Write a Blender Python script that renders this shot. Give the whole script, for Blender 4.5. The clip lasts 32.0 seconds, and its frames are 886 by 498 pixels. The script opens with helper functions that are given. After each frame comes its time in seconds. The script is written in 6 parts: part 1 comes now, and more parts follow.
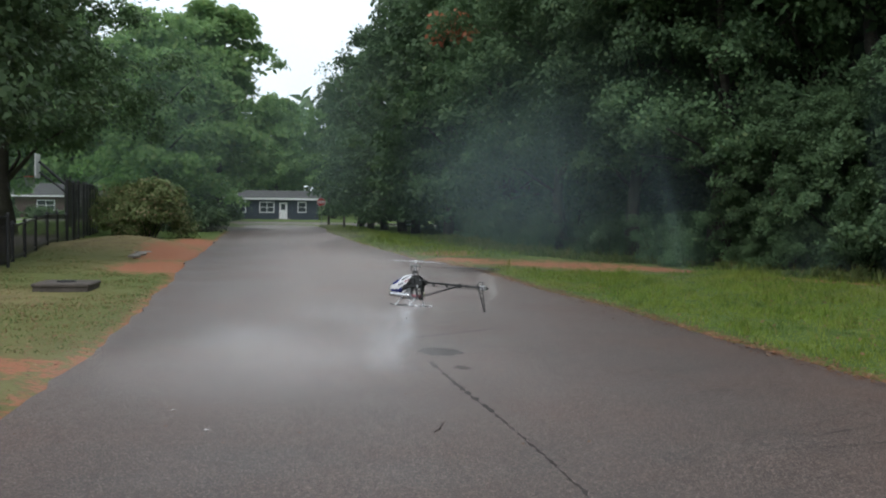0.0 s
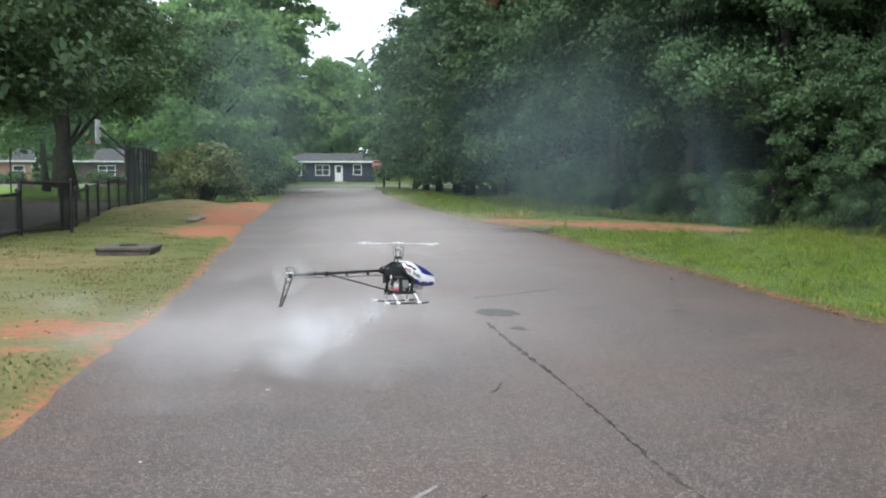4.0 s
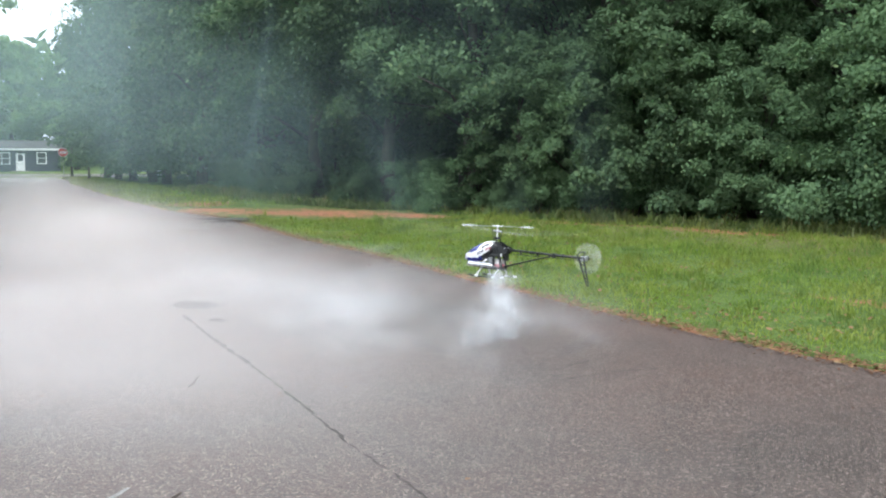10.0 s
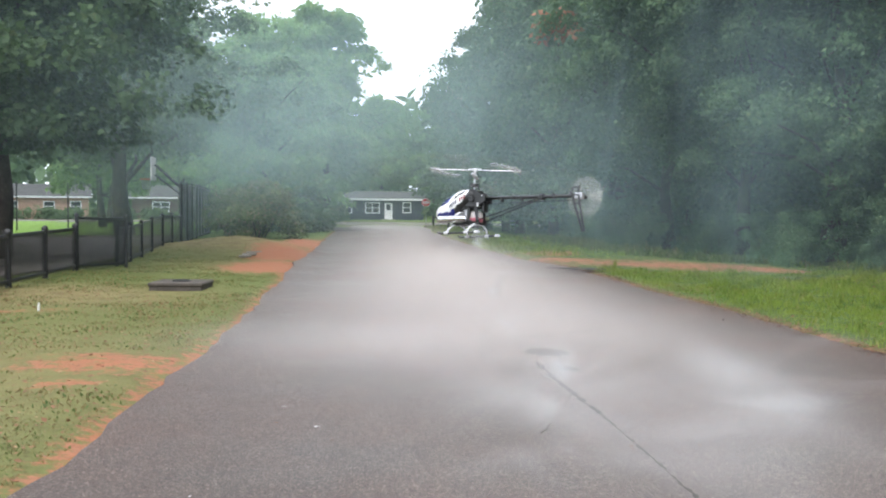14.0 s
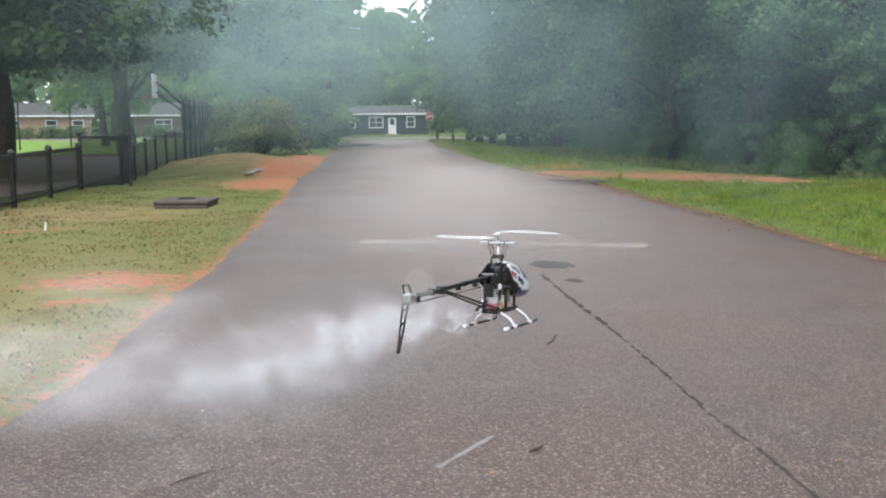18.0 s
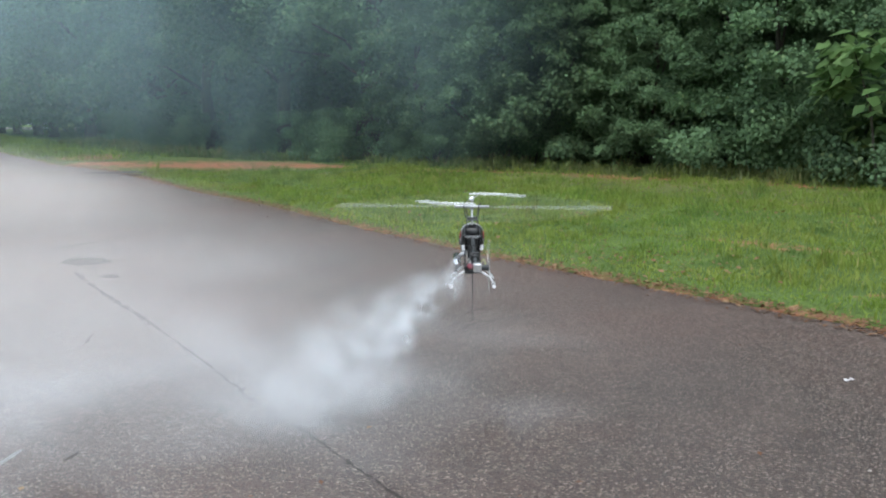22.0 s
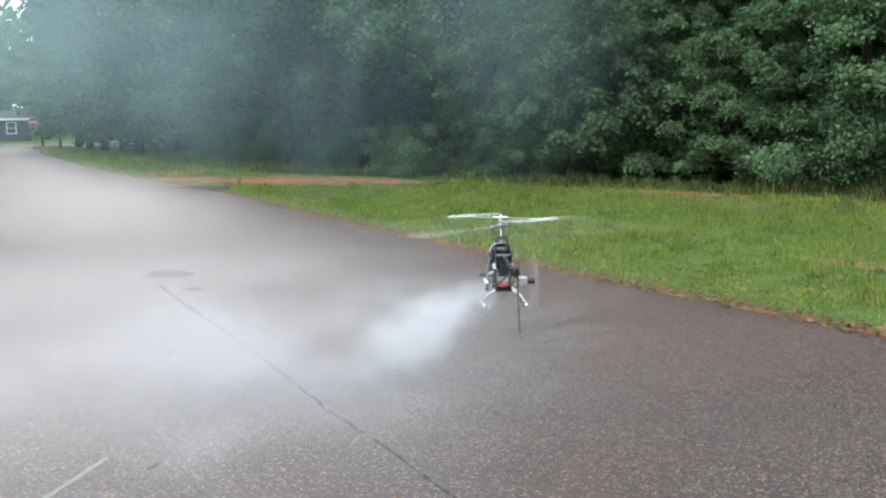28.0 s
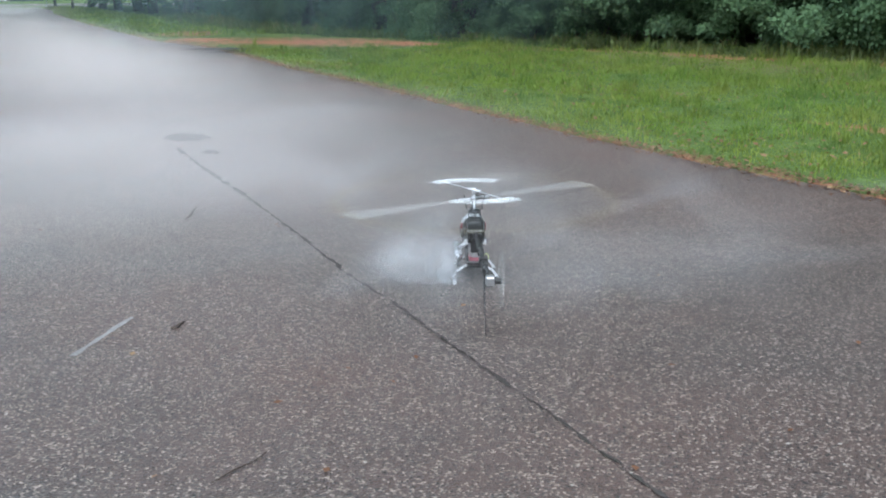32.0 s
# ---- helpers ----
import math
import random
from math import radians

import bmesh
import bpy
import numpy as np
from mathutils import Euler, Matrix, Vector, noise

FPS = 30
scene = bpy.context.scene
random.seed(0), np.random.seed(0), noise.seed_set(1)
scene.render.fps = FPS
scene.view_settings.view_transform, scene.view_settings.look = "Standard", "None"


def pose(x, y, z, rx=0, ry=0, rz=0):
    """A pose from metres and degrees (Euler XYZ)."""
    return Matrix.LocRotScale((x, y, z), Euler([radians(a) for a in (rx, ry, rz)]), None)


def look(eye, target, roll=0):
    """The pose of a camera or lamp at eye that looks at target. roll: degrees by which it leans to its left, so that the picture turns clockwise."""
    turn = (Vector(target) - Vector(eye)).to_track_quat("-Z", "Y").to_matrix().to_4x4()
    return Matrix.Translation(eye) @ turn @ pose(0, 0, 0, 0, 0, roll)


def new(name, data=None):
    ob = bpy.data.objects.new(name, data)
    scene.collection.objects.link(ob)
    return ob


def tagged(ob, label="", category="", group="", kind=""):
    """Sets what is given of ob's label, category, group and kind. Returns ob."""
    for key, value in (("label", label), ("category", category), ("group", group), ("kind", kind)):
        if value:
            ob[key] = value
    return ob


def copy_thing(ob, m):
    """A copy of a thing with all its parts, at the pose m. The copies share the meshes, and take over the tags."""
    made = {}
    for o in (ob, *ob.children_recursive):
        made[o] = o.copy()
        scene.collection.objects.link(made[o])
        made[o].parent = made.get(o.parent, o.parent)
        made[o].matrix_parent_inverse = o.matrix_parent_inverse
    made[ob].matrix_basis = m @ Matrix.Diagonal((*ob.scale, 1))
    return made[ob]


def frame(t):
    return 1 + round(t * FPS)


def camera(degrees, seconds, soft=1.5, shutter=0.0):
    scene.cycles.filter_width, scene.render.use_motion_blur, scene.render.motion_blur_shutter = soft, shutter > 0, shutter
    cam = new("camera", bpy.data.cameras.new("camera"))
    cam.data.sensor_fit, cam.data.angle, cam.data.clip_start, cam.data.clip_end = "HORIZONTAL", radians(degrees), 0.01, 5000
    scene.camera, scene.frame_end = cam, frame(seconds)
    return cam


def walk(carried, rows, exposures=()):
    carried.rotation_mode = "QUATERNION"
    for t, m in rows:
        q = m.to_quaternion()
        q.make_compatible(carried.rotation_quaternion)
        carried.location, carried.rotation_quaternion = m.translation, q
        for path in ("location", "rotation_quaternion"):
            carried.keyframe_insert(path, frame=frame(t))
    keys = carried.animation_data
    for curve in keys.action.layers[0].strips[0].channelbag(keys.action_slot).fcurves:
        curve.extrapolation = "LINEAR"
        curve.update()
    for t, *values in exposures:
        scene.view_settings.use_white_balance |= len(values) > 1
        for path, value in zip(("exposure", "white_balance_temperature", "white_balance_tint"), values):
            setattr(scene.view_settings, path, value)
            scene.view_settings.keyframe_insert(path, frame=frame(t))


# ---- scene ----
CAMERA = [  # seconds, eye, turn to the left, tilt up, lean
    (0, (-0.000, -0.000, 1.6), 0.017, -2.418, 0.68),
    (0.5, (-0.003, -0.000, 1.6), 1.088, -2.746, 0.45),
    (1, (-0.004, -0.000, 1.6), 1.381, -3.006, 0.34),
    (1.5, (-0.005, -0.000, 1.6), 1.755, -3.194, 0.12),
    (2, (-0.006, -0.000, 1.6), 2.083, -3.095, 0.21),
    (2.5, (-0.007, -0.000, 1.6), 2.203, -2.846, 0.29),
    (4.5, (-0.010, -0.000, 1.6), 3.174, -5.795, -0.03),
    (5, (-0.002, -0.000, 1.6), 0.693, -7.098, 0.12),
    (5.5, (0.003, -0.000, 1.6), -0.952, -7.592, 0.36),
    (6, (0.002, -0.000, 1.6), -0.749, -6.105, 0.24),
    (6.5, (0.002, -0.000, 1.6), -0.796, -4.929, 0.26),
    (7, (0.008, -0.000, 1.6), -2.639, -4.836, 0.11),
    (7.5, (0.019, -0.001, 1.6), -6.303, -5.131, -0.19),
    (8, (0.026, -0.002, 1.6), -8.474, -4.617, -0.07),
    (8.5, (0.035, -0.003, 1.6), -11.460, -4.848, -0.23),
    (9, (0.039, -0.005, 1.6), -13.096, -5.388, -0.00),
    (9.5, (0.039, -0.004, 1.6), -12.899, -5.241, -0.09),
    (10, (0.040, -0.005, 1.6), -13.233, -5.171, 0.11),
    (10.5, (0.031, -0.003, 1.6), -10.431, -4.877, 0.27),
    (11, (0.024, -0.002, 1.6), -7.862, -4.659, 0.34),
    (11.5, (0.020, -0.001, 1.6), -6.750, -5.136, 0.61),
    (12, (0.018, -0.001, 1.6), -5.840, -4.681, 0.65),
    (12.5, (0.010, -0.000, 1.6), -3.438, -5.068, 0.77),
    (13, (0.002, -0.000, 1.6), -0.543, -4.569, 0.68),
    (13.5, (-0.006, -0.000, 1.6), 2.043, -4.171, 0.63),
    (14, (-0.017, -0.001, 1.6), 5.731, -2.470, 0.40),
    (14.5, (-0.022, -0.001, 1.6), 7.422, -1.320, 0.54),
    (15, (-0.026, -0.002, 1.6), 8.620, -2.277, 0.90),
    (15.5, (-0.035, -0.004, 1.6), 11.658, -3.959, 0.96),
    (17.5, (-0.029, -0.002, 1.6), 9.453, -5.197, -0.19),
    (18, (-0.018, -0.001, 1.6), 6.018, -7.177, -0.41),
    (18.5, (0.003, -0.000, 1.6), -1.147, -9.145, 0.14),
    (19, (0.013, -0.000, 1.6), -4.162, -8.384, -0.17),
    (19.5, (0.033, -0.003, 1.6), -10.838, -8.870, -0.20),
    (20, (0.041, -0.005, 1.6), -13.654, -8.925, -0.50),
    (20.5, (0.047, -0.007, 1.6), -15.816, -8.552, -0.54),
    (21, (0.052, -0.008, 1.6), -17.502, -8.501, -0.46),
    (21.5, (0.059, -0.010, 1.6), -19.711, -8.030, -0.28),
    (22, (0.056, -0.009, 1.6), -18.721, -7.976, -0.48),
    (22.5, (0.053, -0.008, 1.6), -17.766, -8.304, -0.34),
    (23, (0.048, -0.007, 1.6), -15.964, -8.559, -0.94),
    (23.5, (0.047, -0.006, 1.6), -15.720, -8.853, -0.69),
    (24, (0.048, -0.007, 1.6), -15.890, -8.322, -0.82),
    (24.5, (0.050, -0.007, 1.6), -16.572, -8.314, -0.89),
    (26.5, (0.049, -0.007, 1.6), -16.320, -7.818, -0.44),
    (27, (0.047, -0.007, 1.6), -15.742, -7.784, -0.19),
    (27.5, (0.047, -0.007, 1.6), -15.826, -7.878, -0.01),
    (28, (0.044, -0.006, 1.6), -14.525, -7.082, -0.59),
    (28.5, (0.042, -0.005, 1.6), -13.981, -8.538, -0.81),
    (29, (0.044, -0.006, 1.6), -14.568, -9.211, -0.66),
    (29.5, (0.040, -0.005, 1.6), -13.380, -10.677, -0.53),
    (30, (0.039, -0.004, 1.6), -12.810, -12.716, -0.23),
    (30.5, (0.041, -0.005, 1.6), -13.530, -12.856, 0.34),
    (31, (0.039, -0.005, 1.6), -13.139, -14.030, 0.22),
    (31.5, (0.041, -0.005, 1.6), -13.789, -14.770, 0.38),
    (32, (0.041, -0.005, 1.6), -13.491, -14.506, -0.47),]


def camera_pose(eye, left, up, lean):
    a, b = radians(left), radians(up)
    ahead = Vector((-math.sin(a) * math.cos(b), math.cos(a) * math.cos(b), math.sin(b)))
    return look(eye, Vector(eye) + ahead, lean)


cam = camera(46.03, 32.0, soft=2.0)
EXPOSURES = [  # seconds, stops, white balance and tint
    (0, -0.18, 6500, 10), (1, 0.1, 6450, 10), (2, 0.48, 6400, 10), (4, 0.6, 6400, 10), (6, 0.6, 6350, 9), (8, 0.52, 6350, 9), (9, 0.72, 6350, 9), (12, 0.92, 6300, 9), (13, 0.94, 6400, 10),
    (14, 0.7, 6600, 12), (15, 0.35, 6750, 14), (16.5, 0.6, 6700, 15), (17.5, 0.75, 6700, 16), (18, 0.72, 6650, 14), (19, 0.62, 6500, 10), (20, 0.36, 6450, 9), (21, 0.4, 6300, 8), (22, 0.5, 6250, 8),
    (24, 0.58, 6300, 8), (28, 0.68, 6300, 8), (30, 0.74, 6200, 7), (31, 0.76, 6150, 7), (32, 0.6, 5900, 6)]
walk(cam, [(t, camera_pose(e, a, b, c)) for t, e, a, b, c in CAMERA], EXPOSURES)
scene.cycles.transparent_max_bounces = 96

# ---- light: a bright overcast sky, high soft sun behind cloud ----
SUN_HIGH, SUN_TURN = radians(58), radians(200)
world = bpy.data.worlds.new("overcast_sky")
scene.world = world
world.use_nodes = True
wt = world.node_tree
wt.nodes.clear()
sky = wt.nodes.new("ShaderNodeTexSky")
sky.sky_type, sky.sun_disc, sky.sun_elevation, sky.sun_rotation = "NISHITA", False, SUN_HIGH, SUN_TURN
sky.dust_density, sky.air_density = 4.0, 1.0
cloud = wt.nodes.new("ShaderNodeMix")
cloud.data_type = "RGBA"
cloud.inputs["Factor"].default_value = 0.82
cloud.inputs["B"].default_value = (8.9, 9.85, 10.7, 1)
back = wt.nodes.new("ShaderNodeBackground")
back.inputs["Strength"].default_value = 0.15
wout = wt.nodes.new("ShaderNodeOutputWorld")
wt.links.new(sky.outputs["Color"], cloud.inputs["A"])
wt.links.new(cloud.outputs["Result"], back.inputs["Color"])
wt.links.new(back.outputs["Background"], wout.inputs["Surface"])
sun = new("sun", bpy.data.lights.new("sun", "SUN"))
sun.data.energy, sun.data.angle, sun.data.color = 1.2, radians(25), (1.0, 0.985, 0.96)
sun.matrix_world = look((0, 0, 60), (18 * math.sin(SUN_TURN) * -1, 18 * math.cos(SUN_TURN) * -1, 30))


# ---- materials ----
def node(nt, kind, **values):
    n = nt.nodes.new(kind)
    for key, value in values.items():
        n.inputs[key.replace("_", " ")].default_value = value
    return n


def blank(name):
    m = bpy.data.materials.new(name)
    m.use_nodes = True
    nt = m.node_tree
    nt.nodes.clear()
    out = nt.nodes.new("ShaderNodeOutputMaterial")
    return m, nt, out


def mixed(nt, factor, a, b):
    n = nt.nodes.new("ShaderNodeMix")
    n.data_type = "RGBA"
    for socket, value in ((n.inputs["Factor"], factor), (n.inputs["A"], a), (n.inputs["B"], b)):
        if isinstance(value, bpy.types.NodeSocket):
            nt.links.new(value, socket)
        elif isinstance(value, (int, float)):
            socket.default_value = value
        else:
            socket.default_value = (*value, 1)
    return n.outputs["Result"]


def ramp(nt, value, low, high):
    n = nt.nodes.new("ShaderNodeMapRange")
    n.inputs["From Min"].default_value, n.inputs["From Max"].default_value = low, high
    nt.links.new(value, n.inputs["Value"])
    return n.outputs["Result"]


def grain(nt, scale, detail=4.0, rough=0.6, where=None):
    n = node(nt, "ShaderNodeTexNoise", Scale=scale, Detail=detail, Roughness=rough)
    if where is not None:
        nt.links.new(where, n.inputs["Vector"])
    return n.outputs["Fac"]


def surface(name, dark, light, fine=40.0, coarse=3.0, rough=0.6, metal=0.0, bump=0.2, spread=0.25, coat=0.0):
    """A surface with grain at two scales, some change from piece to piece, and fine relief."""
    m, nt, out = blank(name)
    spot = nt.nodes.new("ShaderNodeTexCoord").outputs["Object"]
    f, c = grain(nt, fine, where=spot), grain(nt, coarse, where=spot)
    base = mixed(nt, ramp(nt, c, 0.3, 0.7), dark, light)
    base = mixed(nt, ramp(nt, f, 0.35, 0.75), base, [v * (1 - spread) for v in dark])
    shader = node(nt, "ShaderNodeBsdfPrincipled", Roughness=rough, Metallic=metal, Coat_Weight=coat)
    nt.links.new(base, shader.inputs["Base Color"])
    if bump:
        b = node(nt, "ShaderNodeBump", Strength=bump, Distance=0.01)
        nt.links.new(f, b.inputs["Height"])
        nt.links.new(b.outputs["Normal"], shader.inputs["Normal"])
    nt.links.new(shader.outputs["BSDF"], out.inputs["Surface"])
    return m


def leaves(name, dark, light, warm, through_leaf=0.3, gloss=0.5, warm_from=0.9, patch_to=None, cool=None):
    """Leaf blades: green that changes from leaf to leaf, some light passing through."""
    m, nt, out = blank(name)
    geo = nt.nodes.new("ShaderNodeNewGeometry")
    info = nt.nodes.new("ShaderNodeObjectInfo")
    rand = geo.outputs["Random Per Island"]
    tone = mixed(nt, rand, dark, light)
    tone = mixed(nt, ramp(nt, rand, warm_from, warm_from + 0.12), tone, warm)
    patchy = grain(nt, 0.55, 2.0, where=geo.outputs["Position"])
    tone = mixed(nt, ramp(nt, patchy, 0.35, 0.7), tone, mixed(nt, 0.5, tone, light) if patch_to is None else mixed(nt, 0.7, tone, patch_to))
    if cool is not None:
        tone = mixed(nt, ramp(nt, grain(nt, 1.1, 3.0, where=geo.outputs["Position"]), 0.5, 0.68), tone, mixed(nt, 0.75, tone, cool))
    scaled = nt.nodes.new("ShaderNodeHueSaturation")
    nt.links.new(tone, scaled.inputs["Color"])
    scaled.inputs["Saturation"].default_value = 1.0
    val = nt.nodes.new("ShaderNodeMapRange")
    val.inputs["To Min"].default_value, val.inputs["To Max"].default_value = 0.75, 1.25
    nt.links.new(info.outputs["Random"], val.inputs["Value"])
    nt.links.new(val.outputs["Result"], scaled.inputs["Value"])
    tone = scaled.outputs["Color"]
    p = node(nt, "ShaderNodeBsdfPrincipled", Roughness=gloss)
    p.inputs["Specular IOR Level"].default_value = 0.22
    tr = nt.nodes.new("ShaderNodeBsdfTranslucent")
    nt.links.new(tone, p.inputs["Base Color"])
    nt.links.new(tone, tr.inputs["Color"])
    both = node(nt, "ShaderNodeMixShader", Fac=through_leaf)
    nt.links.new(p.outputs["BSDF"], both.inputs[1])
    nt.links.new(tr.outputs["BSDF"], both.inputs[2])
    nt.links.new(both.outputs["Shader"], out.inputs["Surface"])
    return m


def asphalt(name, dark, light):
    """Worn damp asphalt: stone chips in a dark binder, brownish stains, damp smooth areas."""
    m, nt, out = blank(name)
    spot = nt.nodes.new("ShaderNodeNewGeometry").outputs["Position"]
    chips = node(nt, "ShaderNodeTexVoronoi", Scale=112.0)
    nt.links.new(spot, chips.inputs["Vector"])
    fine, mid, big = grain(nt, 60, 3, where=spot), grain(nt, 2.2, 5, where=spot), grain(nt, 0.35, 4, where=spot)
    base = mixed(nt, ramp(nt, mid, 0.3, 0.7), dark, light)
    base = mixed(nt, ramp(nt, big, 0.4, 0.65), base, (light[0] * 1.15, light[1] * 0.98, light[2] * 0.9))
    chip = nt.nodes.new("ShaderNodeSeparateColor")
    nt.links.new(chips.outputs["Color"], chip.inputs["Color"])
    base = mixed(nt, ramp(nt, chip.outputs["Red"], 0.76, 1.0), base, (0.29, 0.232, 0.197))
    base = mixed(nt, ramp(nt, chip.outputs["Green"], 0.66, 1.0), base, (0.016, 0.014, 0.013))
    p = node(nt, "ShaderNodeBsdfPrincipled")
    p.inputs["Specular IOR Level"].default_value = 0.4
    nt.links.new(base, p.inputs["Base Color"])
    wet = nt.nodes.new("ShaderNodeMapRange")
    wet.inputs["From Min"].default_value, wet.inputs["From Max"].default_value = 0.3, 0.7
    wet.inputs["To Min"].default_value, wet.inputs["To Max"].default_value = 0.44, 0.56
    nt.links.new(big, wet.inputs["Value"])
    nt.links.new(wet.outputs["Result"], p.inputs["Roughness"])
    b = node(nt, "ShaderNodeBump", Strength=0.7, Distance=0.006)
    nt.links.new(chips.outputs["Distance"], b.inputs["Height"])
    b2 = node(nt, "ShaderNodeBump", Strength=0.25, Distance=0.01)
    nt.links.new(fine, b2.inputs["Height"])
    nt.links.new(b.outputs["Normal"], b2.inputs["Normal"])
    nt.links.new(b2.outputs["Normal"], p.inputs["Normal"])
    nt.links.new(p.outputs["BSDF"], out.inputs["Surface"])
    return m


def earth(name):
    """Turf and red clay, told apart by the sheet's own soil layer; a dry layer yellows the turf."""
    m, nt, out = blank(name)
    spot = nt.nodes.new("ShaderNodeNewGeometry").outputs["Position"]
    soil, dry = nt.nodes.new("ShaderNodeAttribute"), nt.nodes.new("ShaderNodeAttribute")
    lush = nt.nodes.new("ShaderNodeAttribute")
    soil.attribute_name, dry.attribute_name, lush.attribute_name = "soil", "dry", "lush"
    fine, mid, big = grain(nt, 26, 5, where=spot), grain(nt, 2.5, 5, where=spot), grain(nt, 0.3, 3, where=spot)
    turf = mixed(nt, ramp(nt, mid, 0.3, 0.7), (0.075, 0.125, 0.028), (0.14, 0.2, 0.045))
    turf = mixed(nt, ramp(nt, fine, 0.35, 0.75), turf, (0.045, 0.07, 0.02))
    turf = mixed(nt, dry.outputs["Fac"], turf, mixed(nt, ramp(nt, mid, 0.35, 0.65), (0.24, 0.2, 0.09), (0.17, 0.13, 0.065)))
    turf = mixed(nt, lush.outputs["Fac"], turf, mixed(nt, ramp(nt, mid, 0.3, 0.7), (0.15, 0.27, 0.05), (0.21, 0.34, 0.07)))
    clay = mixed(nt, ramp(nt, mid, 0.3, 0.7), (0.4, 0.145, 0.075), (0.33, 0.16, 0.095))
    clay = mixed(nt, ramp(nt, fine, 0.4, 0.8), clay, (0.24, 0.105, 0.06))
    add = nt.nodes.new("ShaderNodeMath")
    add.operation = "ADD"
    nt.links.new(soil.outputs["Fac"], add.inputs[0])
    rag = nt.nodes.new("ShaderNodeMath")
    rag.operation = "MULTIPLY_ADD"
    nt.links.new(ramp(nt, grain(nt, 7.0, 6, 0.7, spot), 0.25, 0.75), rag.inputs[0])
    rag.inputs[1].default_value = 0.95
    nt.links.new(ramp(nt, mid, 0.1, 1.1), rag.inputs[2])
    nt.links.new(rag.outputs["Value"], add.inputs[1])
    base = mixed(nt, ramp(nt, add.outputs["Value"], 1.32, 1.62), turf, clay)
    p = node(nt, "ShaderNodeBsdfPrincipled", Roughness=0.9)
    p.inputs["Specular IOR Level"].default_value = 0.2
    nt.links.new(base, p.inputs["Base Color"])
    b = node(nt, "ShaderNodeBump", Strength=0.8, Distance=0.05)
    nt.links.new(fine, b.inputs["Height"])
    nt.links.new(b.outputs["Normal"], p.inputs["Normal"])
    nt.links.new(p.outputs["BSDF"], out.inputs["Surface"])
    return m


def vapour(name, tint, density, lump, even=0.0):
    """Soft thin smoke sheet: thickest in the middle of each flake and gone at its rim."""
    m, nt, out = blank(name)
    uv = nt.nodes.new("ShaderNodeUVMap")
    away = nt.nodes.new("ShaderNodeVectorMath")
    away.operation = "LENGTH"
    nt.links.new(uv.outputs["UV"], away.inputs[0])
    fall = nt.nodes.new("ShaderNodeMapRange")
    fall.interpolation_type = "SMOOTHERSTEP"
    fall.inputs["From Min"].default_value, fall.inputs["From Max"].default_value = 1.0, 0.0
    nt.links.new(away.outputs["Value"], fall.inputs["Value"])
    where = nt.nodes.new("ShaderNodeTexCoord").outputs["Object"]
    n = ramp(nt, grain(nt, lump, 3.0, 0.55, where), 0.2 - even, 0.75)
    mul = nt.nodes.new("ShaderNodeMath")
    mul.operation = "MULTIPLY"
    nt.links.new(fall.outputs["Result"], mul.inputs[0])
    nt.links.new(n, mul.inputs[1])
    mul2 = nt.nodes.new("ShaderNodeMath")
    mul2.operation = "MULTIPLY"
    nt.links.new(mul.outputs["Value"], mul2.inputs[0])
    mul2.inputs[1].default_value = density
    clear = nt.nodes.new("ShaderNodeBsdfTransparent")
    lit, passed = nt.nodes.new("ShaderNodeBsdfDiffuse"), nt.nodes.new("ShaderNodeBsdfTranslucent")
    lit.inputs["Color"].default_value = passed.inputs["Color"].default_value = (*tint, 1)
    both = node(nt, "ShaderNodeMixShader", Fac=0.5)
    nt.links.new(lit.outputs["BSDF"], both.inputs[1])
    nt.links.new(passed.outputs["BSDF"], both.inputs[2])
    mixer = nt.nodes.new("ShaderNodeMixShader")
    nt.links.new(mul2.outputs["Value"], mixer.inputs["Fac"])
    nt.links.new(clear.outputs["BSDF"], mixer.inputs[1])
    nt.links.new(both.outputs["Shader"], mixer.inputs[2])
    nt.links.new(mixer.outputs["Shader"], out.inputs["Surface"])
    return m


def blur(name, tint, density):
    """What a fast blade leaves to the eye: a thin even veil."""
    m, nt, out = blank(name)
    clear = nt.nodes.new("ShaderNodeBsdfTransparent")
    p = node(nt, "ShaderNodeBsdfPrincipled", Roughness=0.4)
    p.inputs["Base Color"].default_value = (*tint, 1)
    mixer = node(nt, "ShaderNodeMixShader", Fac=density)
    nt.links.new(clear.outputs["BSDF"], mixer.inputs[1])
    nt.links.new(p.outputs["BSDF"], mixer.inputs[2])
    nt.links.new(mixer.outputs["Shader"], out.inputs["Surface"])
    return m


def glass(name, tint):
    m, nt, out = blank(name)
    p = node(nt, "ShaderNodeBsdfPrincipled", Roughness=0.05)
    p.inputs["Base Color"].default_value = (*tint, 1)
    p.inputs["Specular IOR Level"].default_value = 0.8
    nt.links.new(p.outputs["BSDF"], out.inputs["Surface"])
    return m


